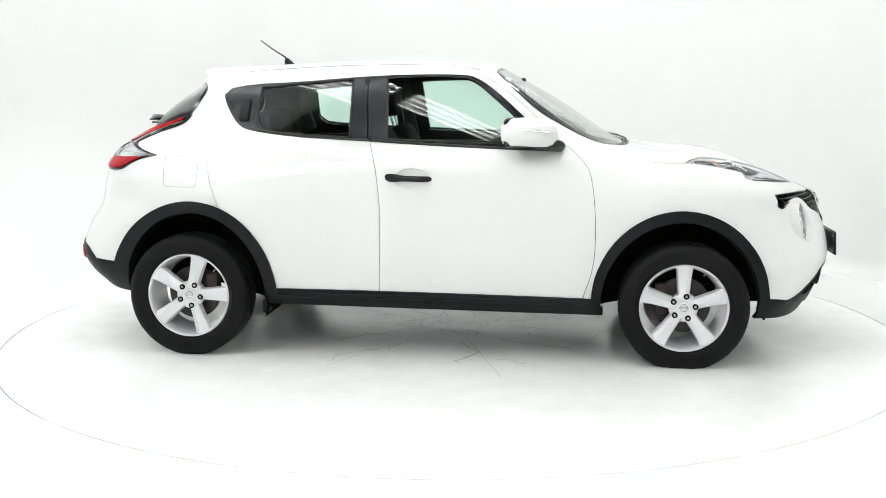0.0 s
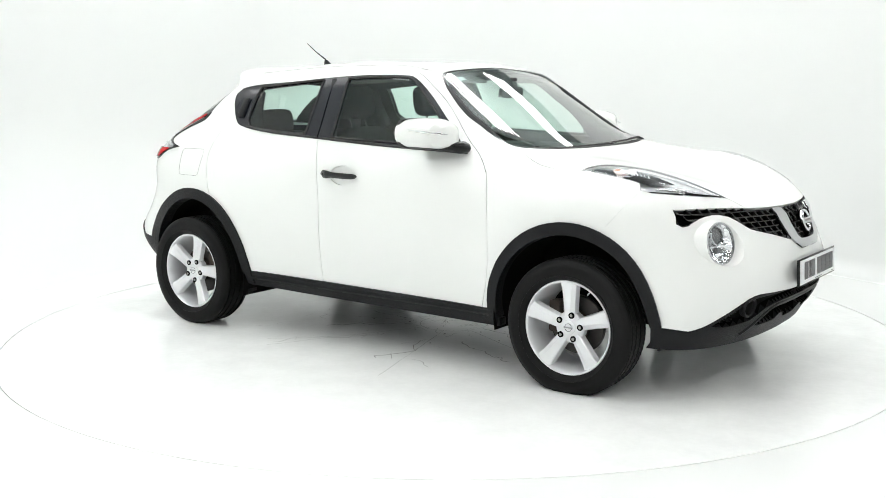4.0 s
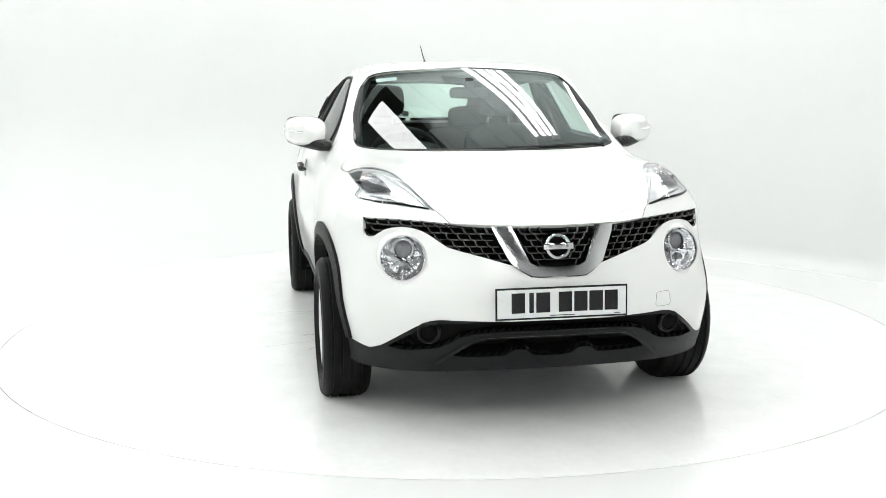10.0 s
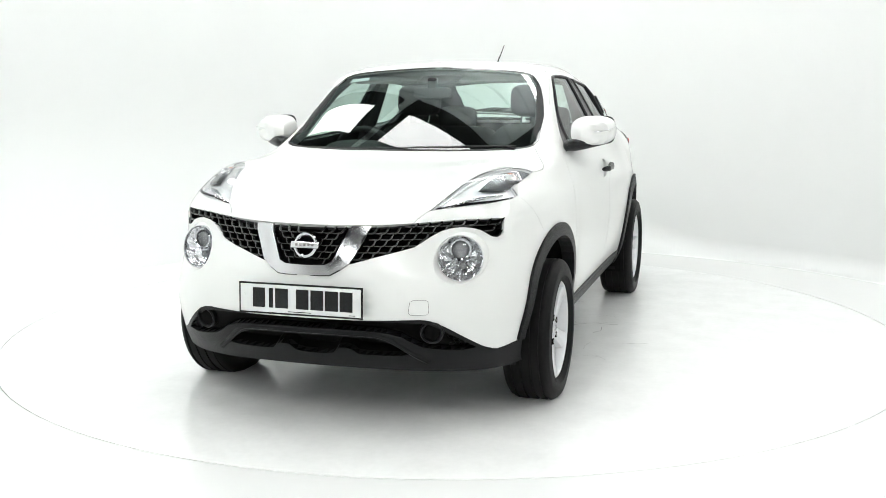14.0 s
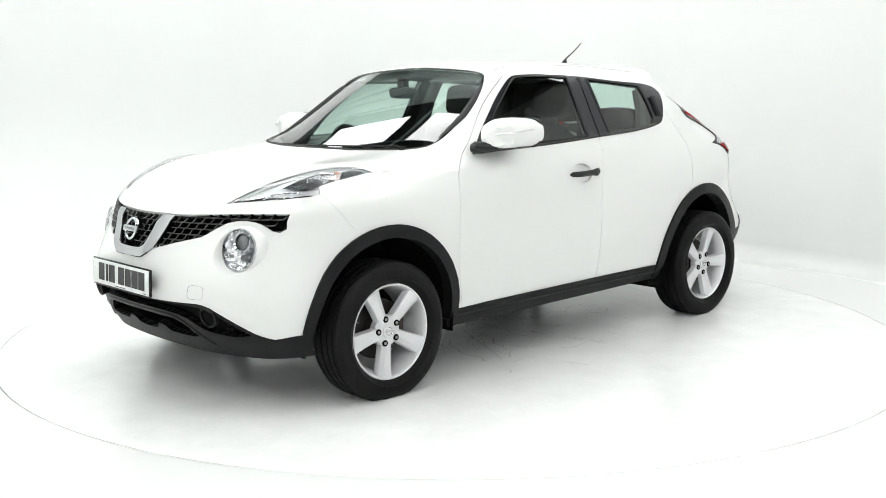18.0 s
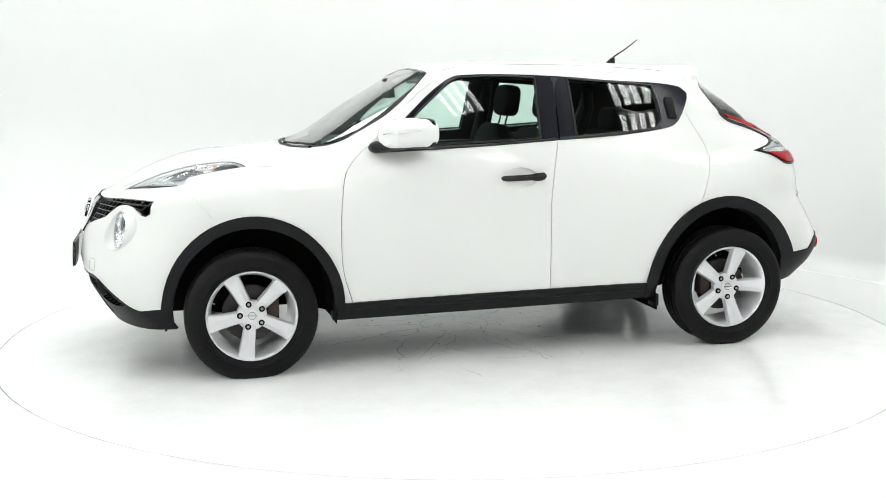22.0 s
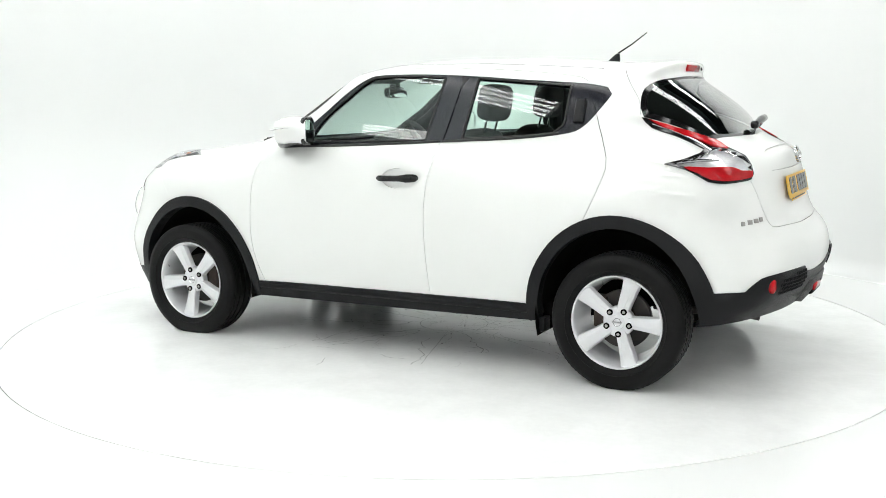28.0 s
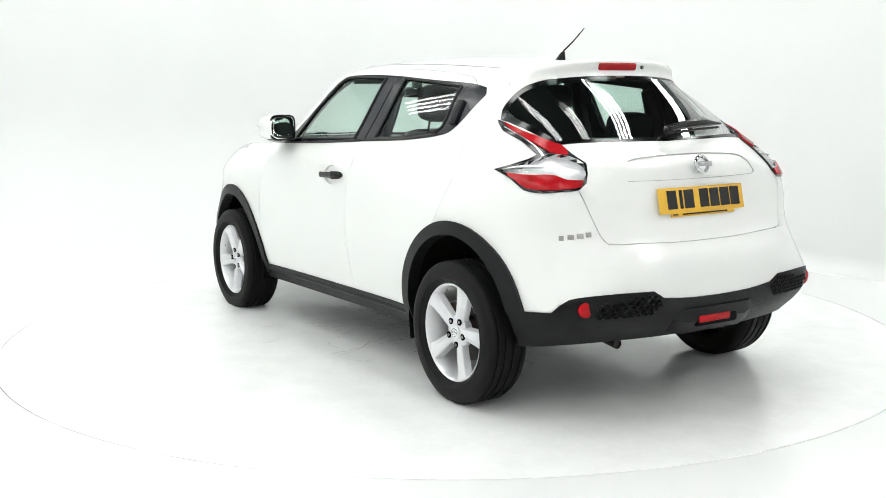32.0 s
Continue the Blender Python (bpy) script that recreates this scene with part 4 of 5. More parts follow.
for sd in (1, -1):
    arch_liner(1.235, sd, .398, .428, 4, 190)
    arch_liner(-1.257, sd, .393, .445, -14, 175)
bm = bmesh.new()
box(bm, (-.05, 0, .30), (1.75, 1.42, .10), .02)
part("floor_pan", bm, DARK, car)
bm = bmesh.new()
box(bm, (1.35, 0, .52), (.75, .86, .52), .03)
part("engine_bay_tray", bm, DARK, car)
bm = bmesh.new()
box(bm, (-1.32, 0, .55), (.85, .86, .36), .03)
part("boot_well", bm, DARK, car)
for sd in (1, -1):     # mud flaps behind the front wheels and under the rear of the sill
    bm = bmesh.new()
    box(bm, (.85, .79 * sd, .272), (.02, .06, .04), .006)
    part("mud_flap", bm, PLASTIC, car)
    bm = bmesh.new()
    box(bm, (-.885, .77 * sd, .25), (.03, .08, .07), .008)
    part("mud_flap", bm, PLASTIC, car)
    bm = bmesh.new()
    box(bm, (1.655, .74 * sd, .252), (.012, .06, .03), .004)
    part("air_deflector", bm, PLASTIC, car)
    bm = bmesh.new()
    tube(bm, [(1.25, .42 * sd, .34), (1.25, .72 * sd, .30)], .03, 10)
    tube(bm, [(-1.28, .42 * sd, .33), (-1.28, .72 * sd, .31)], .035, 10)
    part("axle_arm", bm, DARK, car)
bm = bmesh.new()
tube(bm, [(-1.3, .35, .30), (-1.62, .38, .30), (-1.72, .385, .312), (-1.82, .392, .301)], .021, 16, caps=False)
tube(bm, [(-1.81, .391, .301), (-1.77, .389, .306)], .018, 16)
part("exhaust_pipe", bm, DISC, car)
bm = bmesh.new()
box(bm, (-1.56, .25, .40), (.30, .40, .12), .05, segments=3)
part("exhaust_silencer", bm, RUST, car)


# ---- cabin ----
CLOTH = material("charcoal_seat_cloth", (0.018, 0.0185, 0.02), rough=0.9, vary=0.2, scale=25, bump=0.4, bump_scale=900)
SOFT = material("soft_dash_plastic", (0.016, 0.0165, 0.018), rough=0.65, vary=0.1, bump=0.2, bump_scale=800)
LINER = material("grey_headliner", (0.16, 0.16, 0.155), rough=0.95, vary=0.08, bump=0.2)
MIRROR = material("mirror_glass", (0.85, 0.86, 0.86), rough=0.02, metal=1.0, vary=0.0)


def cushion(bm, centre, size, power=3.2, tilt=0.0, nu=20, nv=12):
    """A rounded padded block."""
    def sp(c, p):
        return math.copysign(abs(c) ** (2 / p), c)
    t = Matrix.Rotation(radians(tilt), 3, "Y")
    grid = []
    for j in range(nv + 1):
        b = -math.pi / 2 + math.pi * j / nv
        grid.append([bm.verts.new(Vector(centre) + t @ Vector((size[0] / 2 * sp(math.cos(b), power) * sp(math.cos(2 * math.pi * i / nu), power),
                                                              size[1] / 2 * sp(math.cos(b), power) * sp(math.sin(2 * math.pi * i / nu), power), size[2] / 2 * sp(math.sin(b), power)))) for i in range(nu)])
    for j in range(nv):
        for i in range(nu):
            bm.faces.new((grid[j][i], grid[j][(i + 1) % nu], grid[j + 1][(i + 1) % nu], grid[j + 1][i]))
    bmesh.ops.remove_doubles(bm, verts=bm.verts, dist=1e-5)


for y in (.36, -.36):
    bm = bmesh.new()
    cushion(bm, (.02, y, .60), (.52, .50, .18), 4)
    seat = part("front_seat", bm, CLOTH, car)
    bm = bmesh.new()
    cushion(bm, (-.29, y, .87), (.15, .48, .60), 4, -13)
    part("backrest", bm, CLOTH, seat)
    bm = bmesh.new()
    cushion(bm, (-.425, y, 1.30), (.11, .27, .19), 4, -8)
    part("headrest", bm, CLOTH, seat)
    for dy in (.065, -.065):
        bm = bmesh.new()
        tube(bm, [(-.375, y + dy, 1.10), (-.415, y + dy, 1.24)], .006, 8)
        part("headrest_post", bm, CHROME, seat)
bm = bmesh.new()
cushion(bm, (-.72, 0, .60), (.42, .90, .18), 6)
bench = part("rear_seat", bm, CLOTH, car)
for y in (.32, -.32):
    bm = bmesh.new()
    cushion(bm, (-1.04, y, .935), (.13, .60, .37), 5, -16)
    part("backrest", bm, CLOTH, bench)
    bm = bmesh.new()
    cushion(bm, (-1.10, y, 1.175), (.09, .27, .15), 4, -8)
    part("headrest", bm, CLOTH, bench)
bm = bmesh.new()
box(bm, (-1.33, 0, 1.03), (.40, 1.10, .02), .006)
part("parcel_shelf", bm, SOFT, car)
# dashboard: a rounded slab below the windscreen with an instrument hood
bm = bmesh.new()
prof = [(.98, 1.045), (.86, 1.055), (.70, 1.05), (.58, 1.03), (.52, .99), (.50, .93), (.53, .84), (.58, .72), (.62, .60), (.98, .60)]
cols = []
for y in (-.655, -.5, -.25, 0, .25, .5, .655):
    cols.append([bm.verts.new((px - .10 * (abs(y) / .655) ** 3, y, pz - (.03 if abs(y) > .6 else 0))) for px, pz in prof])
for c0, c1 in zip(cols, cols[1:]):
    for i in range(len(prof)):
        j = (i + 1) % len(prof)
        bm.faces.new((c0[i], c1[i], c1[j], c0[j]))
bm.faces.new(cols[0])
bm.faces.new(cols[-1][::-1])
dash = part("dashboard", bm, SOFT, car)
bm = bmesh.new()
cushion(bm, (.60, -.36, 1.06), (.26, .34, .10), 2.6)
part("instrument_hood", bm, SOFT, dash)
bm = bmesh.new()
box(bm, (.515, 0, .90), (.05, .26, .22), .02, Matrix.Rotation(radians(-10), 3, "Y"))
part("centre_console", bm, GLOSS, dash)
bm = bmesh.new()
t = Matrix.Translation((.44, -.36, 1.0)) @ Matrix.Rotation(radians(-64), 4, "Y")
pts = [t @ Vector((.185 * math.cos(2 * math.pi * k / 40), .185 * math.sin(2 * math.pi * k / 40), 0)) for k in range(41)]
tube(bm, pts, .016, 10)
for k in (0.2, math.pi - 0.2, math.pi * 1.5):
    tube(bm, [t @ Vector((.04 * math.cos(k + math.pi / 2), .04 * math.sin(k + math.pi / 2), 0.01)), t @ Vector((.18 * math.cos(k + math.pi / 2), .18 * math.sin(k + math.pi / 2), 0))], [.03, .014], 8)
wheel_ob = part("steering_wheel", bm, SOFT, car)
bm = bmesh.new()
cushion(bm, t @ Vector((0, 0, .015)), (.08, .15, .13), 3, -64)
part("airbag_cover", bm, SOFT, wheel_ob)
bm = bmesh.new()
cushion(bm, (.40, 0, 1.355), (.035, .215, .062), 4, 8)
mir = part("interior_mirror", bm, SOFT, car)
bm = bmesh.new()
box(bm, (.378, 0, 1.353), (.004, .195, .05), .0015, Matrix.Rotation(radians(8), 3, "Y"))
part("mirror_face", bm, MIRROR, mir)
bm = bmesh.new()
box(bm, (.40, 0, 1.405), (.05, .05, .06), .012)
part("mirror_stem", bm, SOFT, mir)
roof_tris = [i for i in range(len(TRIS)) if CENTRES[i, 1] > 11.1 and KIND[i] in ("", "gap")]
skin_part("headlining", roof_tris, LINER, car, -.045, 0, both=True)
for sd in (1, -1):     # door cards and window-side trims, sun visors, pillar trims
    bm = bmesh.new()
    box(bm, (.13, .70 * sd, .80), (1.10, .05, .50), .02)
    part("door_card", bm, SOFT, car)
    bm = bmesh.new()
    box(bm, (-.68, .70 * sd, .935), (.62, .05, .31), .02)
    part("door_card", bm, SOFT, car)
    bm = bmesh.new()
    tube(bm, [(-.33, .70 * sd, 1.05), (-.36, .635 * sd, 1.25), (-.37, .57 * sd, 1.42)], [.045, .04, .03], 10)
    part("pillar_trim", bm, SOFT, car)
    bm = bmesh.new()
    tube(bm, [(.76, .64 * sd, 1.10), (.55, .62 * sd, 1.235), (.38, .575 * sd, 1.36), (.27, .53 * sd, 1.43)], .024, 8)
    part("pillar_trim", bm, SOFT, car)
    bm = bmesh.new()
    tube(bm, [(-1.0, .60 * sd, 1.12), (-1.03, .56 * sd, 1.25), (-1.02, .52 * sd, 1.36)], [.06, .05, .035], 10)
    part("pillar_trim", bm, SOFT, car)
    bm = bmesh.new()
    tube(bm, [(-.345, .66 * sd, 1.30), (-.335, .70 * sd, 1.02)], .012, 6)
    part("seat_belt", bm, CLOTH, car)
    bm = bmesh.new()
    box(bm, (.25, .30 * sd, 1.432), (.14, .36, .016), .005, Matrix.Rotation(radians(18), 3, "Y"))
    part("sun_visor", bm, LINER, car)


# ---- outer fittings ----
def on_skin(way, p):
    u, v = at(way, p)
    U, V = np.array([u]), np.array([v])
    return Vector(skin(U, V)[0]), Vector(skin_normal(U, V)[0])


def mirrored(v, sd):
    return Vector((v[0], v[1] * sd, v[2]))


def frame_of(n, up=Vector((0, 0, 1))):
    """Axes with x across, y up and z along the normal."""
    n = n.normalized()
    x = up.cross(n).normalized()
    return Matrix((x, n.cross(x), n)).transposed()


for sd in (1, -1):
    # door mirror: white cap, black foot and glass
    bm = bmesh.new()
    rows = []
    for x, wy, wz, cz, cy in ((.602, .03, .024, 1.150, .873), (.598, .062, .046, 1.152, .876), (.578, .090, .062, 1.157, .879), (.53, .102, .071, 1.164, .882), (.47, .105, .073, 1.166, .883), (.42, .101, .070, 1.165, .881), (.402, .097, .066, 1.164, .88)):
        rows.append([bm.verts.new((x - .02 * math.cos(2 * math.pi * k / 28), sd * (cy + wy * math.copysign(abs(math.cos(2 * math.pi * k / 28)) ** .72, math.cos(2 * math.pi * k / 28))), cz + wz * math.copysign(abs(math.sin(2 * math.pi * k / 28)) ** .72, math.sin(2 * math.pi * k / 28)))) for k in range(28)])
    for r0, r1 in zip(rows, rows[1:]):
        for k in range(28):
            bm.faces.new((r0[k], r0[(k + 1) % 28], r1[(k + 1) % 28], r1[k]))
    bm.faces.new(rows[0])
    def lean(bm):     # the mirror's face looks a little inwards
        for v in bm.verts:
            v.co.x -= (abs(v.co.y) - .885) * .33 * min(1.0, max(0.0, (.60 - v.co.x) / .2))

    lean(bm)
    cap = part("door_mirror", bm, PAINT, car)
    bm = bmesh.new()
    cushion(bm, (.402, sd * .886, 1.164), (.03, .178, .146), 4.5)
    lean(bm)
    back = part("mirror_housing", bm, GLOSS, cap)
    bm = bmesh.new()
    cushion(bm, (.387, sd * .886, 1.164), (.006, .154, .124), 4.5)
    lean(bm)
    part("mirror_glass", bm, MIRROR, back)
    bm = bmesh.new()
    rows = []
    for x, y0, y1, z0, z1 in ((.660, .775, .79, 1.088, 1.100), (.650, .765, .812, 1.074, 1.116), (.625, .755, .84, 1.067, 1.128), (.585, .755, .885, 1.074, 1.122), (.53, .755, .93, 1.086, 1.112), (.47, .76, .948, 1.092, 1.106), (.42, .775, .948, 1.093, 1.106), (.398, .81, .932, 1.095, 1.105)):
        rows.append([bm.verts.new((x, sd * ((y0 + y1) / 2 + (y1 - y0) / 2 * math.copysign(abs(math.cos(a)) ** .6, math.cos(a))), (z0 + z1) / 2 + (z1 - z0) / 2 * math.copysign(abs(math.sin(a)) ** .7, math.sin(a)))) for a in (2 * math.pi * k / 20 for k in range(20))])
    for r0, r1 in zip(rows, rows[1:]):
        for k in range(20):
            bm.faces.new((r0[k], r0[(k + 1) % 20], r1[(k + 1) % 20], r1[k]))
    bm.faces.new(rows[0])
    bm.faces.new(rows[-1])
    part("mirror_foot", bm, GRIP, cap, split=60)
    bm = bmesh.new()
    tube(bm, [(.607, sd * .90, 1.163), (.598, sd * .936, 1.166), (.57, sd * .972, 1.17), (.52, sd * .986, 1.177), (.44, sd * .988, 1.183)], [.003, .0045, .0045, .004, .002], 6)
    part("indicator_strip", bm, BRIGHT, cap)
    # pull handle on a front door and hidden handle behind the rear window
    bm = bmesh.new()
    n = 26
    rows = []
    for j in range(n + 1):
        f = j / n
        x = .0 - .235 * f
        o, _ = on_skin("side", (x, .930 + .007 * f))
        lift = max(.012, .034 * min(1, 4.5 * f, 4.5 * (1 - f)) ** .6 + .004)
        h = (.0155 + .006 * min(1, max(0, (f - .62) / .15))) * (1 - abs(2 * f - 1) ** 14 * .55)
        y = o.y + lift
        rows.append([bm.verts.new((x, sd * (y + .009 * math.cos(2 * math.pi * k / 10)), .930 + .007 * f + h * math.sin(2 * math.pi * k / 10))) for k in range(10)])
    for r0, r1 in zip(rows, rows[1:]):
        for k in range(10):
            bm.faces.new((r0[k], r0[(k + 1) % 10], r1[(k + 1) % 10], r1[k]))
    bm.faces.new(rows[0])
    bm.faces.new(rows[-1])
    handle = part("door_handle", bm, GRIP, car)
    o, nn = on_skin("side", (-.20, .936))
    bm = bmesh.new()
    rings = lathe(bm, [(.0085, 0), (.0085, .004), (.002, .005)], 16, "y", (-.202, o.y + .034, .936))
    disc(bm, rings[-1])
    for v in bm.verts:
        v.co.y *= sd
    part("lock_barrel", bm, GLOSS, handle)
    bm = bmesh.new()
    o, nn = on_skin("side", (-1.01, 1.265))
    f = frame_of(mirrored(nn, sd))
    box(bm, mirrored(o, sd) + mirrored(nn, sd) * .004, (.05, .125, .014), .006, f)
    part("rear_door_handle", bm, PLASTIC, car)
    # weather strip along the window base
    for a, b in ((.60, -.315), (-.335, -.93)):
        bm = bmesh.new()
        pts = []
        for j in range(13):
            x = a + (b - a) * j / 12
            z = np.interp(-x, [-.64, -.315, -.03, .326, .682, .938], [1.066, 1.078, 1.091, 1.111, 1.129, 1.156]) + .005
            o, nn = on_skin("side", (x, float(z)))
            pts.append(mirrored(o + nn * .002, sd))
        tube(bm, pts, .007, 8)
        part("window_seal", bm, SEAL, car)
    # seals round the panes
    for kind in ("front_door_glass", "rear_door_glass"):
        loop = [l for l in LOOPS if l[0] == kind][0][1]
        U = np.array(loop)
        P, N = skin(U[:, 0], U[:, 1]), skin_normal(U[:, 0], U[:, 1])
        bm = bmesh.new()
        pts = [mirrored(Vector(p + q * .0005), sd) for p, q in zip(P, N)]
        tube(bm, pts + pts[:1], .005, 6, caps=False)
        part("pane_seal", bm, SEAL, car)
# aerial
bm = bmesh.new()
rows = []
for z, a, b in ((1.508, .034, .020), (1.522, .028, .016), (1.538, .018, .011), (1.550, .010, .007)):
    rows.append([bm.verts.new((-.945 - (z - 1.512) * .55 + a * math.cos(2 * math.pi * k / 18), b * math.sin(2 * math.pi * k / 18), z)) for k in range(18)])
for r0, r1 in zip(rows, rows[1:]):
    for k in range(18):
        bm.faces.new((r0[k], r0[(k + 1) % 18], r1[(k + 1) % 18], r1[k]))
bm.faces.new(rows[-1])
aerial = part("aerial_base", bm, PLASTIC, car)
bm = bmesh.new()
tube(bm, [(-.968, 0, 1.553), (-1.04, 0, 1.596), (-1.12, 0, 1.654)], [.0045, .0035, .0025], 8)
part("aerial_rod", bm, PLASTIC, aerial)


# number plates: plain bars stand for the registration
def plate(name, centre, normal, size, face, lines, small, depth, rim=.012):
    f = frame_of(Vector(normal))
    bm = bmesh.new()
    box(bm, Vector(centre) - f.col[2] * depth / 2, (size[0] + rim - .004, size[1] + rim - .004, depth), .002, f)
    root = part(name + "_holder", bm, GLOSS if rim > 0 else face, car)
    if rim > 0:      # thin black border round the face
        bm = bmesh.new()
        box(bm, Vector(centre) - f.col[2] * .001, (size[0] + rim + .003, size[1] + rim + .003, .004), .001, f)
        part("plate_border", bm, GLOSS, root)
    bm = bmesh.new()
    box(bm, Vector(centre) + f.col[2] * .002, (size[0], size[1], .003), .001, f)
    pl = part(name, bm, face, root)
    for x0, w in lines:
        bm = bmesh.new()
        box(bm, Vector(centre) + f @ Vector((x0, .003, .0045)), (w, .079, .0015), 0, f)
        part("plate_bar", bm, GLOSS, pl)
    for x0, y0, w, h in small:
        bm = bmesh.new()
        box(bm, Vector(centre) + f @ Vector((x0, y0, .0045)), (w, h, .0015), 0, f)
        part("plate_bar", bm, GLOSS, pl)
    for x0 in (-size[0] / 2 + .017, size[0] / 2 - .017):
        bm = bmesh.new()
        rings = lathe(bm, [(.007, 0), (.006, .0025), (.001, .003)], 12, "z")
        disc(bm, rings[-1])
        bmesh.ops.transform(bm, matrix=Matrix.Translation(Vector(centre) + f @ Vector((x0, .012, .0035))) @ f.to_4x4(), verts=bm.verts)
        part("screw_cap", bm, face, pl)
    return root


WHITEPLATE = material("white_reflective_plate", (0.72, 0.73, 0.73), rough=0.35, vary=0.03, scale=30)
YELLOW = material("yellow_reflective_plate", (0.72, 0.42, 0.03), rough=0.35, vary=0.05, scale=30)
BARS = [(-.178, .054), (-.125, .018), (-.078, .056), (.012, .054), (.075, .054), (.138, .056), (.20, .054)]
plate("front_plate", (2.098, 0, .557), (1, 0, .05), (.522, .111), WHITEPLATE, BARS, [(.0, -.049, .10, .003), (.225, -.049, .025, .003)], .012)
plate("rear_plate", (-1.899, 0, .902), (-1, 0, .22), (.508, .108), YELLOW, BARS, [], .006, -.03)
bm = bmesh.new()
f = frame_of(Vector((-1, 0, .22)))
box(bm, Vector((-1.911, 0, .843)), (.38, .018, .004), .001, f)
strip = part("plate_strip", bm, YELLOW, car)
for x0, w in ((-.165, .03), (.01, .27)):
    bm = bmesh.new()
    box(bm, Vector((-1.911, 0, .843)) + f @ Vector((x0, 0, .0025)), (w, .006, .0015), 0, f)
    part("plate_bar", bm, GLOSS, strip)


# round emblems as plain ring and bar
def emblem(centre, normal, r, mat=CHROME):
    f = frame_of(Vector(normal))
    bm = bmesh.new()
    lathe(bm, [(r, -.006), (r, .004), (r - .004, .008), (r - .010, .008), (r - .014, .003), (r - .014, -.006)], 40, "z")
    box(bm, (0, 0, .006), (2 * r + .018, r * .52, .011), .002)
    bmesh.ops.transform(bm, matrix=Matrix.Translation(centre) @ f.to_4x4(), verts=bm.verts)
    ob = part("emblem", bm, mat, car)
    for k in range(5):      # unlettered marks on the bar
        bm = bmesh.new()
        box(bm, ((k - 2) * r * .34, 0, .0118), (r * .2, r * .2, .0012), 0)
        bmesh.ops.transform(bm, matrix=Matrix.Translation(centre) @ f.to_4x4(), verts=bm.verts)
        part("emblem_mark", bm, STEEL, ob)
    return ob


emblem((2.032, 0, .768), (1, 0, .30), .052)
emblem(Vector((-1.892, -.004, 1.048)), (-1, 0, .25), .041)
# model name as plain bars
for k, (place, w) in enumerate((((-1.79, .68, .772), .02), ((-1.813, .65, .777), .026), ((-1.832, .618, .781), .028), ((-1.846, .586, .785), .024))):
    o, nn = on_skin("near", place)
    bm = bmesh.new()
    box(bm, o + nn * .002, (w, .020, .004), .001, frame_of(nn))
    part("name_bar", bm, STEEL, car)


LATTICE = material("shiny_black_lattice", (0.003, 0.003, 0.0032), rough=0.10, spec=0.7, vary=0.2, scale=20)


# grille lattice: leaning cells behind the V-shaped bar
def grille_lattice():
    poly = [l for l in LOOPS if l[0] == "grille"][0][1]
    vee = [l for l in LOOPS if l[0] == "chrome_bar"][0][1]
    cells = []
    for row in range(9):
        z = .668 + .0245 * row
        for col in range(-1, 20):
            y = .012 + .043 * col + (.0215 if row % 2 else 0)
            cells.append((y, z))
    backing = [o for o in car.children if o.name.startswith("grille_backing")][0]
    for sd in (1, -1):
        for y, z in cells:
            ok = []
            for dy, dz in ((.018, .010), (.042, .012)):
                q = at("front", (max(0.0, y + dy), z + dz))
                ok.append(bool(inside(poly, np.array([q]))[0]) and not bool(inside(vee, np.array([q]))[0]))
            if not all(ok) or y < 0:
                continue
            bm = bmesh.new()
            lean = .012
            # one leaning cell: a shelf and an upright met at a corner
            rows = []
            for ya, za, ty, tz in ((y, z, 0, .0038), (y + .034, z, -.001, .0044), (y + .040, z + .004, -.0052, .0016), (y + .036 + lean, z + .0245, -.0046, 0)):
                a, na = on_skin("front", (ya, za))
                e = Vector((0, ty, tz))
                rows.append([bm.verts.new(mirrored(p, sd)) for p in (a - na * .001 + e * .5, a - na * .004 + e, a - na * .026 + e, a - na * .026 - e, a - na * .004 - e, a - na * .001 - e * .5)])
            for r0, r1 in zip(rows, rows[1:]):
                for i in range(6):
                    bm.faces.new((r0[i], r0[(i + 1) % 6], r1[(i + 1) % 6], r1[i]))
            bm.faces.new(rows[0])
            bm.faces.new(rows[-1])
            part("grille_bar", bm, LATTICE, backing, split=60)


grille_lattice()


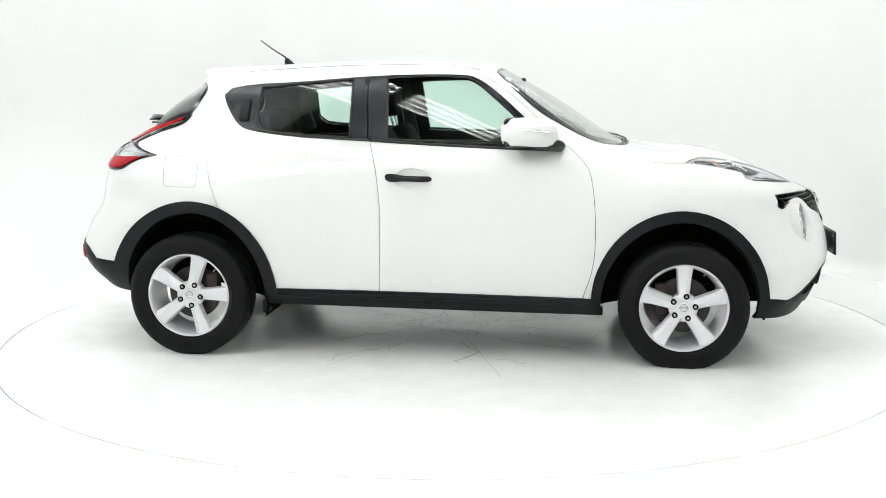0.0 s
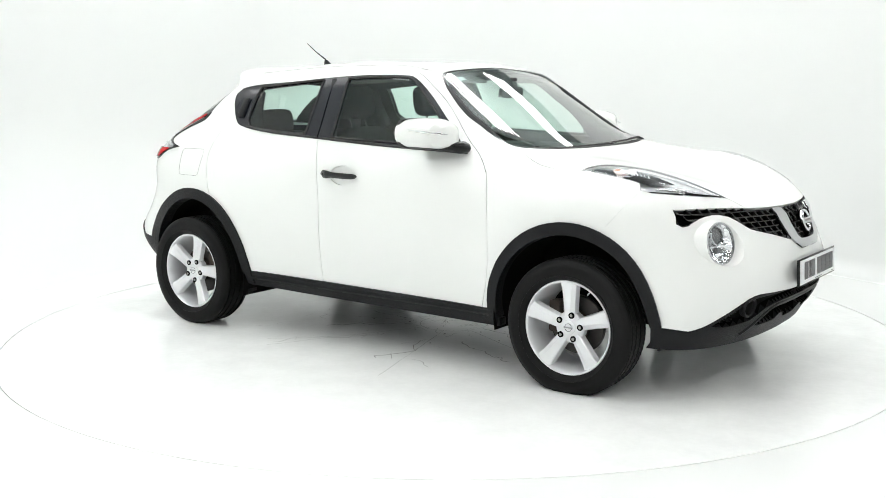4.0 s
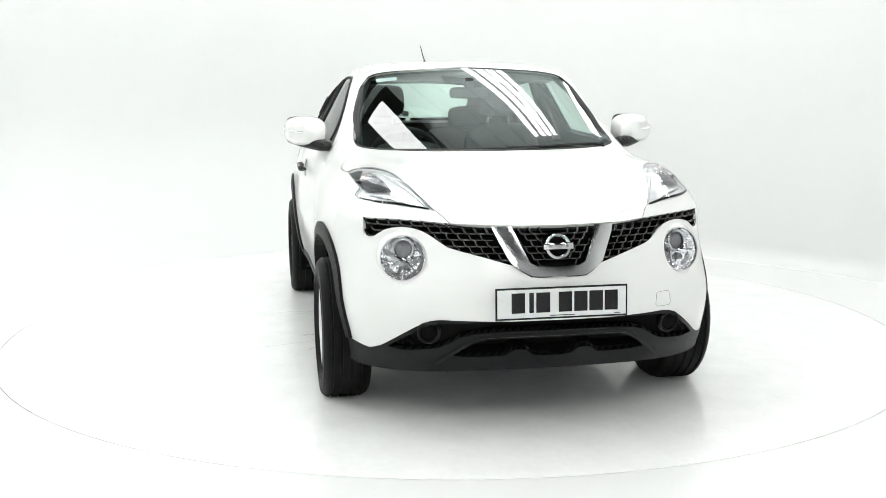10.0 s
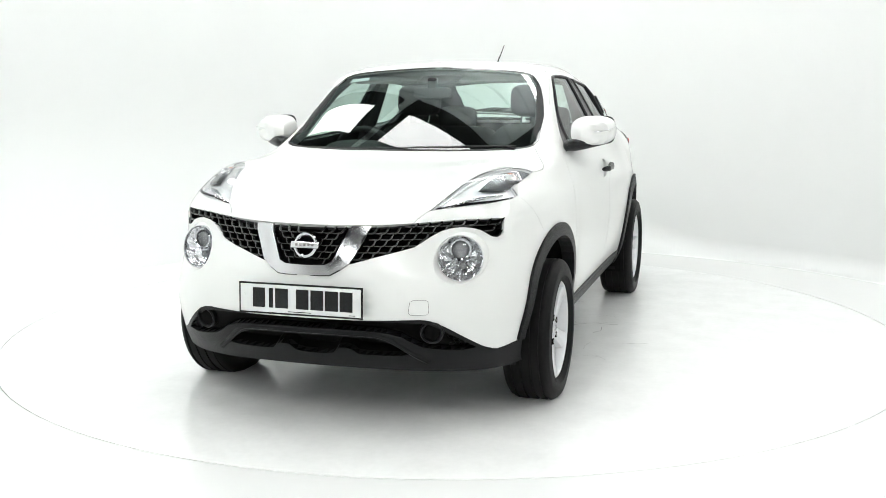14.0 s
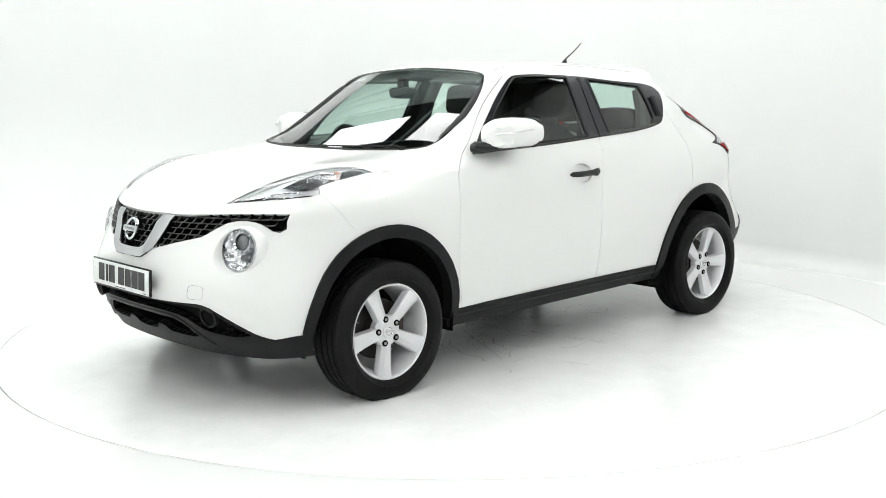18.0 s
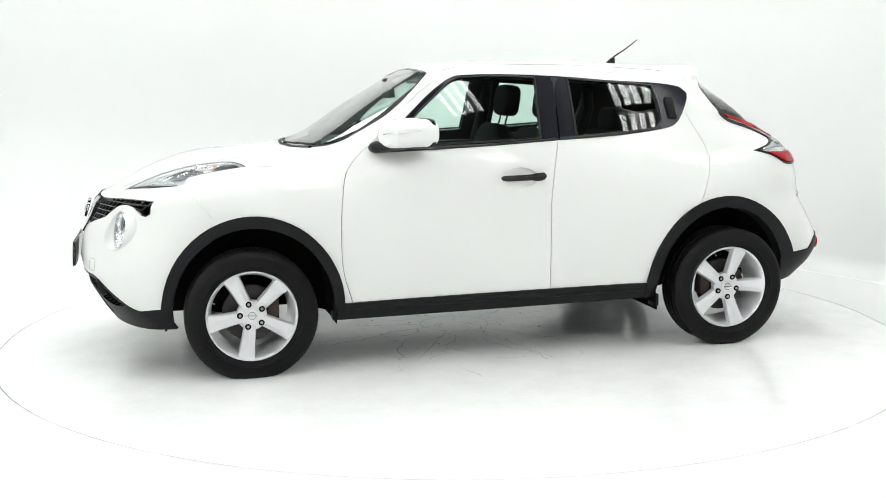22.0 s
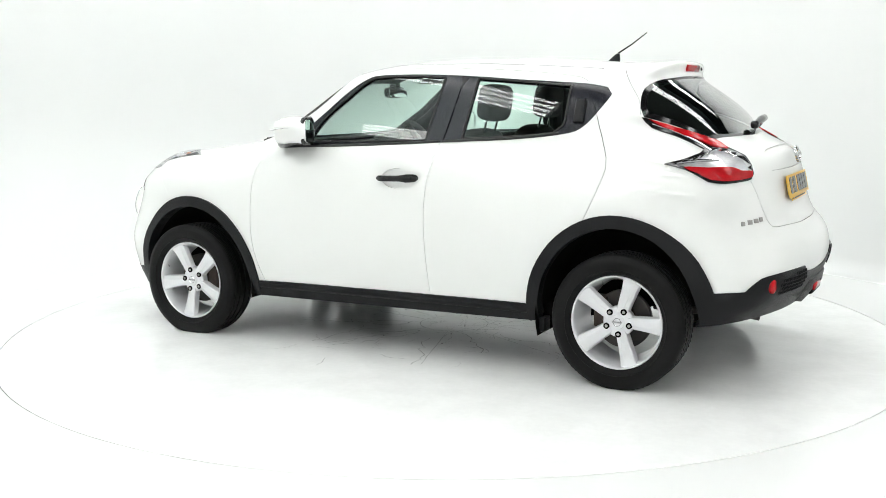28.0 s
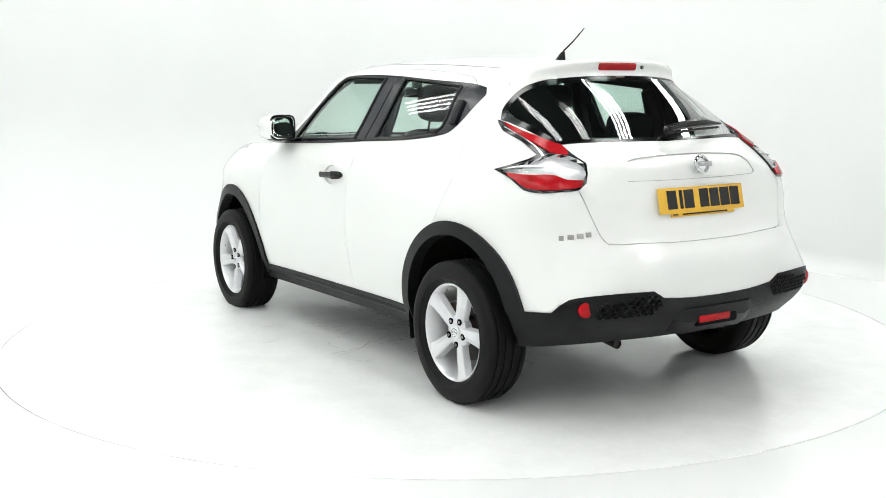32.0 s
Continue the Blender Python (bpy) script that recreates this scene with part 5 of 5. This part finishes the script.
# round driving lamps: bezel, bowl, projector and lens
def round_lamp(sd):
    o, n = on_skin("front", (.592, .713))
    n = (n + Vector((1.1, 0, .02))).normalized()
    c0 = o - n * .004
    c = mirrored(c0, sd)
    f = frame_of(mirrored(n, sd))
    m = Matrix.Translation(c) @ f.to_4x4() @ Matrix.Scale(1.07, 4)

    def put(name, bm, mat, parent):
        bmesh.ops.transform(bm, matrix=m, verts=bm.verts)
        return part(name, bm, mat, parent)

    # white well that leads from the bumper's skin back to the lens
    bm = bmesh.new()
    fl = frame_of(n)
    prev = None
    loop = [l for l in LOOPS if l[0] == "round_lamp"][0][1]
    U = np.array(loop)
    P, N = skin(U[:, 0], U[:, 1]), skin_normal(U[:, 0], U[:, 1])
    rows = []
    for p, q in zip(P, N):
        p, q = Vector(p), Vector(q)
        a = math.atan2((p.z - .713) / .099, (p.y - .592) / .096)
        e = c0 + fl @ Vector((.0935 * math.cos(a), .0935 * math.sin(a), 0))
        out = p + (p - o) * .03 - q * .001
        rows.append([bm.verts.new(mirrored(w, sd)) for w in (out, p + q * .0012, p * .96 + e * .04 + q * .002, p * .5 + e * .5, e, e - n * .02)])
    for k in range(len(rows)):
        r0, r1 = rows[k], rows[(k + 1) % len(rows)]
        for i in range(5):
            bm.faces.new((r0[i], r1[i], r1[i + 1], r0[i + 1]))
    bezel = part("round_lamp", bm, PAINT, car, split=60)
    bm = bmesh.new()
    lathe(bm, [(.0885, -.01), (.0875, .003), (.083, .003), (.082, -.02)], 48, "z")
    put("lamp_ring", bm, CHROME, bezel)
    bm = bmesh.new()
    rings = lathe(bm, [(.085, -.005), (.08, -.02), (.062, -.045), (.03, -.058), (.008, -.06)], 40, "z")
    disc(bm, rings[-1])
    rnd = random.Random(2)
    for ring in rings[1:-1]:
        for k, v in enumerate(ring):
            v.co.z += .007 * ((k // 2) % 2) + .009 * rnd.random()
    part_bowl = put("lamp_bowl", bm, BRIGHT, bezel)
    part_bowl.data.polygons.foreach_set("use_smooth", [False] * len(part_bowl.data.polygons))
    bm = bmesh.new()
    lathe(bm, [(.044, -.05), (.044, -.012), (.040, -.008), (.034, -.012), (.033, -.04)], 32, "z", (0, .034, 0))
    put("projector_ring", bm, CHROME, bezel)
    bm = bmesh.new()
    rings = lathe(bm, [(.034, -.018), (.028, -.008), (.016, -.002), (.004, 0)], 28, "z", (0, .034, -.006))
    disc(bm, rings[-1])
    put("projector_lens", bm, SMOKE, bezel)
    bm = bmesh.new()
    rings = lathe(bm, [(.014, -.04), (.012, -.018), (.004, -.014)], 20, "z", (.01, -.028, 0))
    disc(bm, rings[-1])
    put("bulb_cap", bm, SMOKE, bezel)
    bm = bmesh.new()
    rings = lathe(bm, [(.0835, .002), (.07, .007), (.04, .012), (.008, .014)], 40, "z")
    disc(bm, rings[-1])
    put("lamp_lens", bm, LENS, bezel)


round_lamp(1)
round_lamp(-1)


def patch(name, pts, mat, parent, push, sd):
    """A small smooth field that follows the skin at a given depth."""
    line = curve(pts, .012, closed=True, sharp=tuple(range(len(pts))))
    c = np.mean(line, axis=0)
    bm = bmesh.new()
    rings = []
    for f in (1.0, .66, .33):
        ring = []
        for p in line:
            o, nn = on_skin("near", tuple(c + (p - c) * f))
            ring.append(bm.verts.new(mirrored(o + nn * push, sd)))
        rings.append(ring)
    for r0, r1 in zip(rings, rings[1:]):
        for k in range(len(line)):
            bm.faces.new((r0[k], r0[(k + 1) % len(line)], r1[(k + 1) % len(line)], r1[k]))
    disc(bm, rings[-1])
    return part(name, bm, mat, parent)


MASK = material("satin_chrome_lamp_mask", (0.075, 0.077, 0.08), rough=0.25, metal=0.8, vary=0.15, scale=30, bump=0.15, bump_scale=60)
BOWL = material("pink_tinted_reflector", (0.74, 0.62, 0.58), rough=0.2, metal=0.7, vary=0.2, scale=40, bump=0.6, bump_scale=70)
AMBER = material("amber_bulb", (0.60, 0.30, 0.20), rough=0.2, vary=0.05)
for sd in (1, -1):     # inside of the upper front lamps
    for name, pts, rad, mat in (("light_strip", [(1.745, .53, .915), (1.66, .61, .925), (1.58, .69, .935)], [.006, .012, .006], BRIGHT),
                                ("light_blade", [(1.77, .48, .915), (1.66, .525, .962), (1.54, .575, 1.0), (1.43, .61, 1.022)], [.004, .008, .008, .004], LAMPIN),
                                ("lamp_bowl", [(1.47, .66, .993), (1.41, .685, 1.0)], [.028, .012], BRIGHT),
                                ("indicator_bulb", [(1.40, .675, 1.010), (1.38, .68, 1.012)], [.008, .005], AMBER),
                                ("lamp_edge", [(1.525, .72, .968), (1.47, .69, .985), (1.45, .665, 1.0), (1.40, .655, 1.02)], [.003, .004, .004, .003], CHROME)):
        bm = bmesh.new()
        q = []
        for p in pts:
            o, nn = on_skin("near", p)
            q.append(mirrored(o - nn * (.014 if name != "lamp_bowl" else .02), sd))
        tube(bm, q, rad, 10)
        part(name, bm, mat, car)
    patch("lamp_mask", [(1.636, .604, .966), (1.553, .621, .997), (1.47, .643, 1.019), (1.472, .70, 1.0), (1.45, .725, .989), (1.535, .713, .969), (1.571, .697, .962), (1.604, .662, .962)], MASK, car, -.010, sd)
    patch("indicator_bowl", [(1.455, .655, 1.015), (1.415, .645, 1.03), (1.375, .66, 1.03), (1.375, .70, 1.018), (1.40, .722, 1.003), (1.44, .71, 1.0)], BOWL, car, -.0125, sd)
    for k in range(4):      # upright ribs before the indicator
        x = 1.475 + .017 * k
        bm = bmesh.new()
        tube(bm, [mirrored((lambda o, nn: o - nn * .011)(*on_skin("near", (x + .02 * j, .66 + .024 * j - .006 * k, 1.0))), sd) for j in (-1, 0, 1)], .0022, 6)
        part("lamp_rib", bm, BRIGHT, car)
    o, nn = on_skin("near", (1.455, .722, .986))
    bm = bmesh.new()
    box(bm, mirrored(o - nn * .006, sd), (.03, .012, .012), .004, frame_of(mirrored(nn, sd)))
    part("bulb_socket", bm, GLOSS, car)
    patch("lamp_mask", [(1.369, .693, 1.026), (1.321, .690, 1.032), (1.262, .742, 1.010), (1.349, .738, 1.001), (1.415, .728, .995)], MASK, car, -.010, sd)
    loop = [l for l in LOOPS if l[0] == "headlamp"][0][1]
    U = np.array(loop)
    P, N = skin(U[:, 0], U[:, 1]), skin_normal(U[:, 0], U[:, 1])
    bm = bmesh.new()
    pts = [mirrored(Vector(p - q * .003), sd) for p, q in zip(P, N)]
    tube(bm, pts + pts[:1], .002, 6, caps=False)
    part("lamp_seal", bm, GREY, car)
    bm = bmesh.new()
    q = []
    for p in curve([(1.80, .475, .903), (1.71, .60, .915), (1.64, .69, .925), (1.575, .738, .934)], .03):
        o, nn = on_skin("near", tuple(p))
        q.append(mirrored(o - nn * .004, sd))
    tube(bm, q, .0055, 8)
    part("lamp_edge", bm, GLOSS, car)
    # chrome rods in the tail lamps
    for pts, rad in (([(-1.509, 0.763, 1.036), (-1.598, 0.728, 1.047), (-1.672, 0.677, 1.048)], [.004, .007, .006]), ([(-1.356, 0.641, 1.205), (-1.468, 0.633, 1.167), (-1.561, 0.634, 1.127), (-1.629, 0.647, 1.089)], [.003, .004, .005, .006])):
        bm = bmesh.new()
        tube(bm, [mirrored(sum(((lambda o, nn: o + nn * .006)(*on_skin("near", p)),), Vector()), sd) for p in pts], rad, 8)
        part("lamp_rod", bm, CHROME, car)
    # front fog lamps
    o, nn = on_skin("front", (.505, .427))
    nn = (nn + Vector((.8, 0, 0))).normalized()
    m = Matrix.Translation(mirrored(o, sd)) @ frame_of(mirrored(nn, sd)).to_4x4()
    bm = bmesh.new()
    rings = lathe(bm, [(.048, -.02), (.048, .002), (.043, .007), (.038, .004), (.032, -.02), (.016, -.028)], 36, "z")
    disc(bm, rings[-1])
    bmesh.ops.transform(bm, matrix=m, verts=bm.verts)
    fog = part("fog_lamp", bm, PLASTIC, car)
    bm = bmesh.new()
    rings = lathe(bm, [(.034, -.006), (.02, .0), (.004, .002)], 28, "z")
    disc(bm, rings[-1])
    bmesh.ops.transform(bm, matrix=m, verts=bm.verts)
    part("fog_lens", bm, DARK, fog)
    # rear reflectors
    o, nn = on_skin("near", (-1.925, .662, .500))
    nn = (nn + Vector((-1.0, 0, 0))).normalized()
    m = Matrix.Translation(mirrored(o + nn * .004, sd)) @ frame_of(mirrored(nn, sd)).to_4x4()
    bm = bmesh.new()
    rings = lathe(bm, [(.033, -.03), (.032, -.001), (.026, .003), (.012, .0045), (.002, .005)], 32, "z")
    disc(bm, rings[-1])
    bmesh.ops.transform(bm, matrix=m, verts=bm.verts)
    part("rear_reflector", bm, REDLENS, car)


# honeycomb fields in the bumper corners
def honeycomb(name, way, poly2, step, r, push, depth):
    P = np.array(poly2)
    for sd in (1, -1):
        bm, hollow = bmesh.new(), bmesh.new()
        y0, y1, z0, z1 = P[:, 0].min(), P[:, 0].max(), P[:, 1].min(), P[:, 1].max()
        j = 0
        z = z0
        while z < z1:
            y = y0 + (step / 2 if j % 2 else 0)
            while y < y1:
                if inside(poly2, np.array([(y, z)]))[0]:
                    o, nn = on_skin(way, (y, z))
                    fr = frame_of(nn)
                    ring_a, ring_b, ring_c = [], [], []
                    for k in range(6):
                        d = fr @ Vector((r * math.cos(k * math.pi / 3), .62 * r * math.sin(k * math.pi / 3), 0))
                        ring_a.append(bm.verts.new(mirrored(o + d * 1.12 + nn * push, sd)))
                        ring_b.append(bm.verts.new(mirrored(o + d * .9 + nn * (push + .003), sd)))
                        ring_c.append(bm.verts.new(mirrored(o + d * .62 + nn * (push - depth), sd)))
                    # cell floors get the near-black shade colour, apart from the plastic walls
                    hollow.faces.new([hollow.verts.new(v.co) for v in ring_c])
                    for ra, rb in ((ring_a, ring_b), (ring_b, ring_c)):
                        for k in range(6):
                            bm.faces.new((ra[k], ra[(k + 1) % 6], rb[(k + 1) % 6], rb[k]))
                y += step
            z += step * .5
            j += 1
        tagged(part(name, bm, PLASTIC, car, smooth=False), kind="stuff")
        tagged(part("honeycomb_cell_shade", hollow, DARK, car, smooth=False), kind="stuff")


honeycomb("rear_honeycomb", "rear", [(.625, .520), (.50, .536), (.36, .546), (.325, .528), (.37, .455), (.63, .452)], .034, .0165, .009, .006)
honeycomb("front_honeycomb", "front", [(.562, .418), (.60, .39), (.635, .362), (.60, .352), (.558, .362)], .036, .016, -.010, .006)


# rear bumper: diffuser with its red fog lamp, brake lamp on the spoiler, wiper
bm = bmesh.new()
rows = []
for y, z0, z1, x in ((-.24, .47, .36, -2.0), (-.17, .46, .345, -2.02), (.17, .46, .345, -2.02), (.24, .47, .36, -2.0)):
    rows.append([bm.verts.new((x + .05, y, z0 + .03)), bm.verts.new((x, y, z0)), bm.verts.new((x + .01, y, (z0 + z1) / 2)), bm.verts.new((x + .05, y, z1))])
for r0, r1 in zip(rows, rows[1:]):
    for i in range(3):
        bm.faces.new((r0[i], r0[i + 1], r1[i + 1], r1[i]))
diff = part("diffuser", bm, PLASTIC, car, split=20)
bm = bmesh.new()
box(bm, (-1.998, 0, .405), (.03, .25, .062), .014)
part("lamp_surround", bm, DARK, diff)
bm = bmesh.new()
box(bm, (-2.004, .02, .408), (.03, .19, .034), .010)
part("rear_fog_lamp", bm, REDLENS, diff)
bm = bmesh.new()
box(bm, (-1.349, .006, 1.472), (.05, .226, .035), .008, Matrix.Rotation(radians(-14), 3, "Y"))
part("brake_lamp", bm, REDLENS, car)
bm = bmesh.new()
rings = lathe(bm, [(.009, 0), (.008, .006), (.003, .008)], 14, "x", (-1.368, -.142, 1.466))
for v in bm.verts:
    v.co.x = -1.368 - (v.co.x + 1.368)
part("washer_jet", bm, GLOSS, car)
bm = bmesh.new()
cushion(bm, (-1.68, -.02, 1.186), (.04, .055, .04), 3)
wip = part("rear_wiper", bm, GLOSS, car)
bm = bmesh.new()
tube(bm, [(-1.69, -.0, 1.194), (-1.69, -.10, 1.208), (-1.68, -.23, 1.214), (-1.65, -.38, 1.206)], [.012, .020, .019, .004], 10)
part("wiper_arm", bm, GLOSS, wip)
bm = bmesh.new()
tube(bm, [(-1.69, -.05, 1.175), (-1.675, -.20, 1.185), (-1.64, -.37, 1.190)], .006, 6)
part("wiper_blade", bm, SEAL, wip)
# windscreen wipers, parked at the foot of the glass
for y0, y1, lift in ((.58, .06, .010), (.06, -.50, -.001)):
    bm = bmesh.new()
    pts = []
    for j in range(9):
        y = y0 + (y1 - y0) * j / 8
        o, nn = on_skin("near", (.995 - .22 * y * y + .02 * j / 8 - .03, abs(y), 1.085))
        pts.append(mirrored(o + nn * lift, 1 if y >= 0 else -1))
    tube(bm, pts, .0045, 6)
    blade = part("windscreen_wiper", bm, SEAL, car)
    bm = bmesh.new()
    o, nn = on_skin("near", (.99 - .22 * y0 * y0, y0, 1.085))
    tube(bm, [o, o + nn * (lift + .004) + Vector((-.01, -.05, 0)), pts[4] + Vector((0, 0, .4 * lift))], [.009, .007, .004], 8)
    part("wiper_arm", bm, PLASTIC, blade)
# cowl strip below the windscreen
bm = bmesh.new()
prev = None
for j in range(-16, 17):
    y = .655 * j / 16
    x = np.interp(abs(y), [0, .30, .54, .635, .66], [1.005, .985, .93, .86, .80])
    o, nn = on_skin("near", (float(x), abs(y), 1.085))
    s = 1 if y >= 0 else -1
    cur = [bm.verts.new(mirrored(o + Vector((.006, 0, 0)) + nn * .001, s)), bm.verts.new(mirrored(o + Vector((-.012, 0, .004)) + nn * .002, s))]
    if prev:
        bm.faces.new((prev[0], cur[0], cur[1], prev[1]))
    prev = cur
part("cowl_strip", bm, SEAL, car)
# black edge print on the windscreen and rear screen, roof gutters, fuel flap, covers
for kind, w in (("windscreen_glass", .014), ("rear_screen_glass", .03)):
    loop = [l for l in LOOPS if l[0] == kind][0][1]
    U = np.array([p for p in loop])
    P, N = skin(U[:, 0], U[:, 1]), skin_normal(U[:, 0], U[:, 1])
    T = np.gradient(P, axis=0)
    B = np.cross(N, T)
    B /= np.maximum(np.linalg.norm(B, axis=1, keepdims=True), 1e-9)
    cen = P.mean(0)
    if np.mean(np.sum(B * (cen - P), 1)) < 0:
        B = -B
    for sd in (1, -1):
        bm = bmesh.new()
        prev = None
        for p, b, q in zip(P, B, N):
            inner = p + b * w
            if p[1] < 1e-3:
                prev = None
                continue
            cur = [bm.verts.new(mirrored(p - q * .0015, sd)), bm.verts.new(mirrored(inner - q * .0015, sd))]
            if prev:
                bm.faces.new((prev[0], cur[0], cur[1], prev[1]))
            prev = cur
        part("screen_edge_print", bm, GLOSS, car)
    if kind == "rear_screen_glass":      # the broad black sides of the rear screen
        cu = np.array([U[P[:, 1] < .2].mean(0)])[0]
        rows = []
        for uv, p in zip(U, P):
            if p[1] < .41:
                continue
            line = [uv + (cu - uv) * k / 60 for k in range(61)]
            line = np.array(line)
            ys = skin(line[:, 0], line[:, 1])[:, 1]
            last = next((k for k in range(61) if ys[k] < .41), 60)
            line = np.array([uv + (cu - uv) * (last / 60) * k / 10 for k in range(11)])
            rows.append(skin(line[:, 0], line[:, 1]) - skin_normal(line[:, 0], line[:, 1]) * .006)
        for sd in (1, -1):
            bm = bmesh.new()
            vr = [[bm.verts.new(mirrored(q, sd)) for q in r] for r in rows]
            for r0, r1 in zip(vr, vr[1:]):
                for k in range(10):
                    bm.faces.new((r0[k], r0[k + 1], r1[k + 1], r1[k]))
            part("screen_side_print", bm, DARK, car)
for sd in (1, -1):
    bm = bmesh.new()
    pts = []
    for x, y in ((.298, .507), (.168, .503), (.05, .500), (-.2, .50), (-.5, .49), (-.8, .473), (-1.05, .445)):
        o, nn = on_skin("top", (x, y))
        pts.append(mirrored(o + nn * .0005, sd))
    tube(bm, pts, .0032, 8)
    part("roof_gutter_strip", bm, PALE, car)


def lid(name, way, pts, sd, mat, w=.0022):
    """A thin outline of a small cover let into the skin."""
    line = curve(pts, .012, closed=True)
    bm = bmesh.new()
    q = []
    for p in line:
        o, nn = on_skin(way, p)
        q.append(mirrored(o + nn * .0003, sd))
    tube(bm, q + q[:1], w, 5, caps=False)
    part(name, bm, mat, car)


lid("fuel_flap_edge", "side", [(-1.395, 1.025), (-1.245, 1.025), (-1.234, 1.020), (-1.230, 1.008), (-1.230, .892), (-1.234, .879), (-1.246, .874), (-1.39, .874), (-1.404, .879), (-1.41, .892), (-1.412, 1.006), (-1.407, 1.020)], -1, GREY, .0008)
lid("tow_cover_edge", "front", [(.485, .561), (.440, .561), (.430, .556), (.425, .512), (.432, .504), (.492, .504), (.499, .512), (.495, .556)], 1, GREY, .0007)

# label behind the top corner of the windscreen
LABEL = material("pale_blue_label", (0.70, 0.74, 0.78), rough=0.4, vary=0.05, scale=40)
bm = bmesh.new()
prev = None
for j in range(5):
    o, nn = on_skin("near", (.345, .385 + .11 * j / 4, 1.447 - .006 * j / 4))
    o2, nn2 = on_skin("near", (.372, .385 + .11 * j / 4, 1.430 - .006 * j / 4))
    cur = [bm.verts.new(mirrored(o - nn * .006, -1)), bm.verts.new(mirrored(o2 - nn2 * .006, -1))]
    if prev:
        bm.faces.new((prev[0], cur[0], cur[1], prev[1]))
    prev = cur
part("windscreen_label", bm, LABEL, car)

# edge of the grip recess on the tailgate
for sd in (1, -1):
    bm = bmesh.new()
    q = []
    for p in curve([(.0, .988), (.18, .988), (.375, .990)], .02):
        o, nn = on_skin("rear", tuple(p))
        q.append(mirrored(o + nn * .0002, sd))
    tube(bm, q, .0007, 5)
    part("recess_edge", bm, GREY, car)

# dark joint round the V-shaped bar
for sd in (1, -1):
    loop = [l for l in LOOPS if l[0] == "chrome_bar"][0][1]
    U = np.array([p for p in loop])
    P, N = skin(U[:, 0], U[:, 1]), skin_normal(U[:, 0], U[:, 1])
    q = [mirrored(Vector(p + m * .004), sd) for p, m in zip(P, N) if p[1] > .002]
    k = max(range(len(q)), key=lambda i: (q[i] - q[(i + 1) % len(q)]).length)
    bm = bmesh.new()
    tube(bm, q[k + 1:] + q[:k + 1], .0032, 6)
    part("bar_joint", bm, GLOSS, car)

# ridge of the front bumper over its lower opening, bent down to the corners
bm = bmesh.new()
line = [(0, .416), (.2, .415), (.295, .409), (.345, .387), (.39, .350), (.43, .318), (.47, .290)]
half = [(float(p[0]), float(p[1])) for p in curve(line, .02)]
q = []
for y, z in [(-y, z) for y, z in half[:0:-1]] + half:
    o, nn = on_skin("front", (abs(y), z))
    q.append(mirrored(o - nn * .004, 1 if y >= 0 else -1))
tube(bm, q, .0125, 10)
part("bumper_ridge", bm, PLASTIC, car)
# rounded lower edge of the sills
for sd in (1, -1):
    bm = bmesh.new()
    q = []
    for j in range(15):
        x = .80 - 1.62 * j / 14
        o, nn = on_skin("side", (x, .312 + .006 * j / 14))
        q.append(mirrored(o - nn * .006, sd))
    tube(bm, q, .020, 10)
    part("sill_edge", bm, PLASTIC, car)


def motions():
    # the car stands a little off the platform's middle, with its nose slightly down
    stand = pose(-0.0163, 0.004, -0.003, 0, 0.2, 0)
    walk(car, [(t, pose(0, 0, 0, 0, 0, h) @ stand) for t, h in HEADINGS])
    walk(platform, [(t, pose(0, 0, 0, 0, 0, h)) for t, h in HEADINGS])


motions()
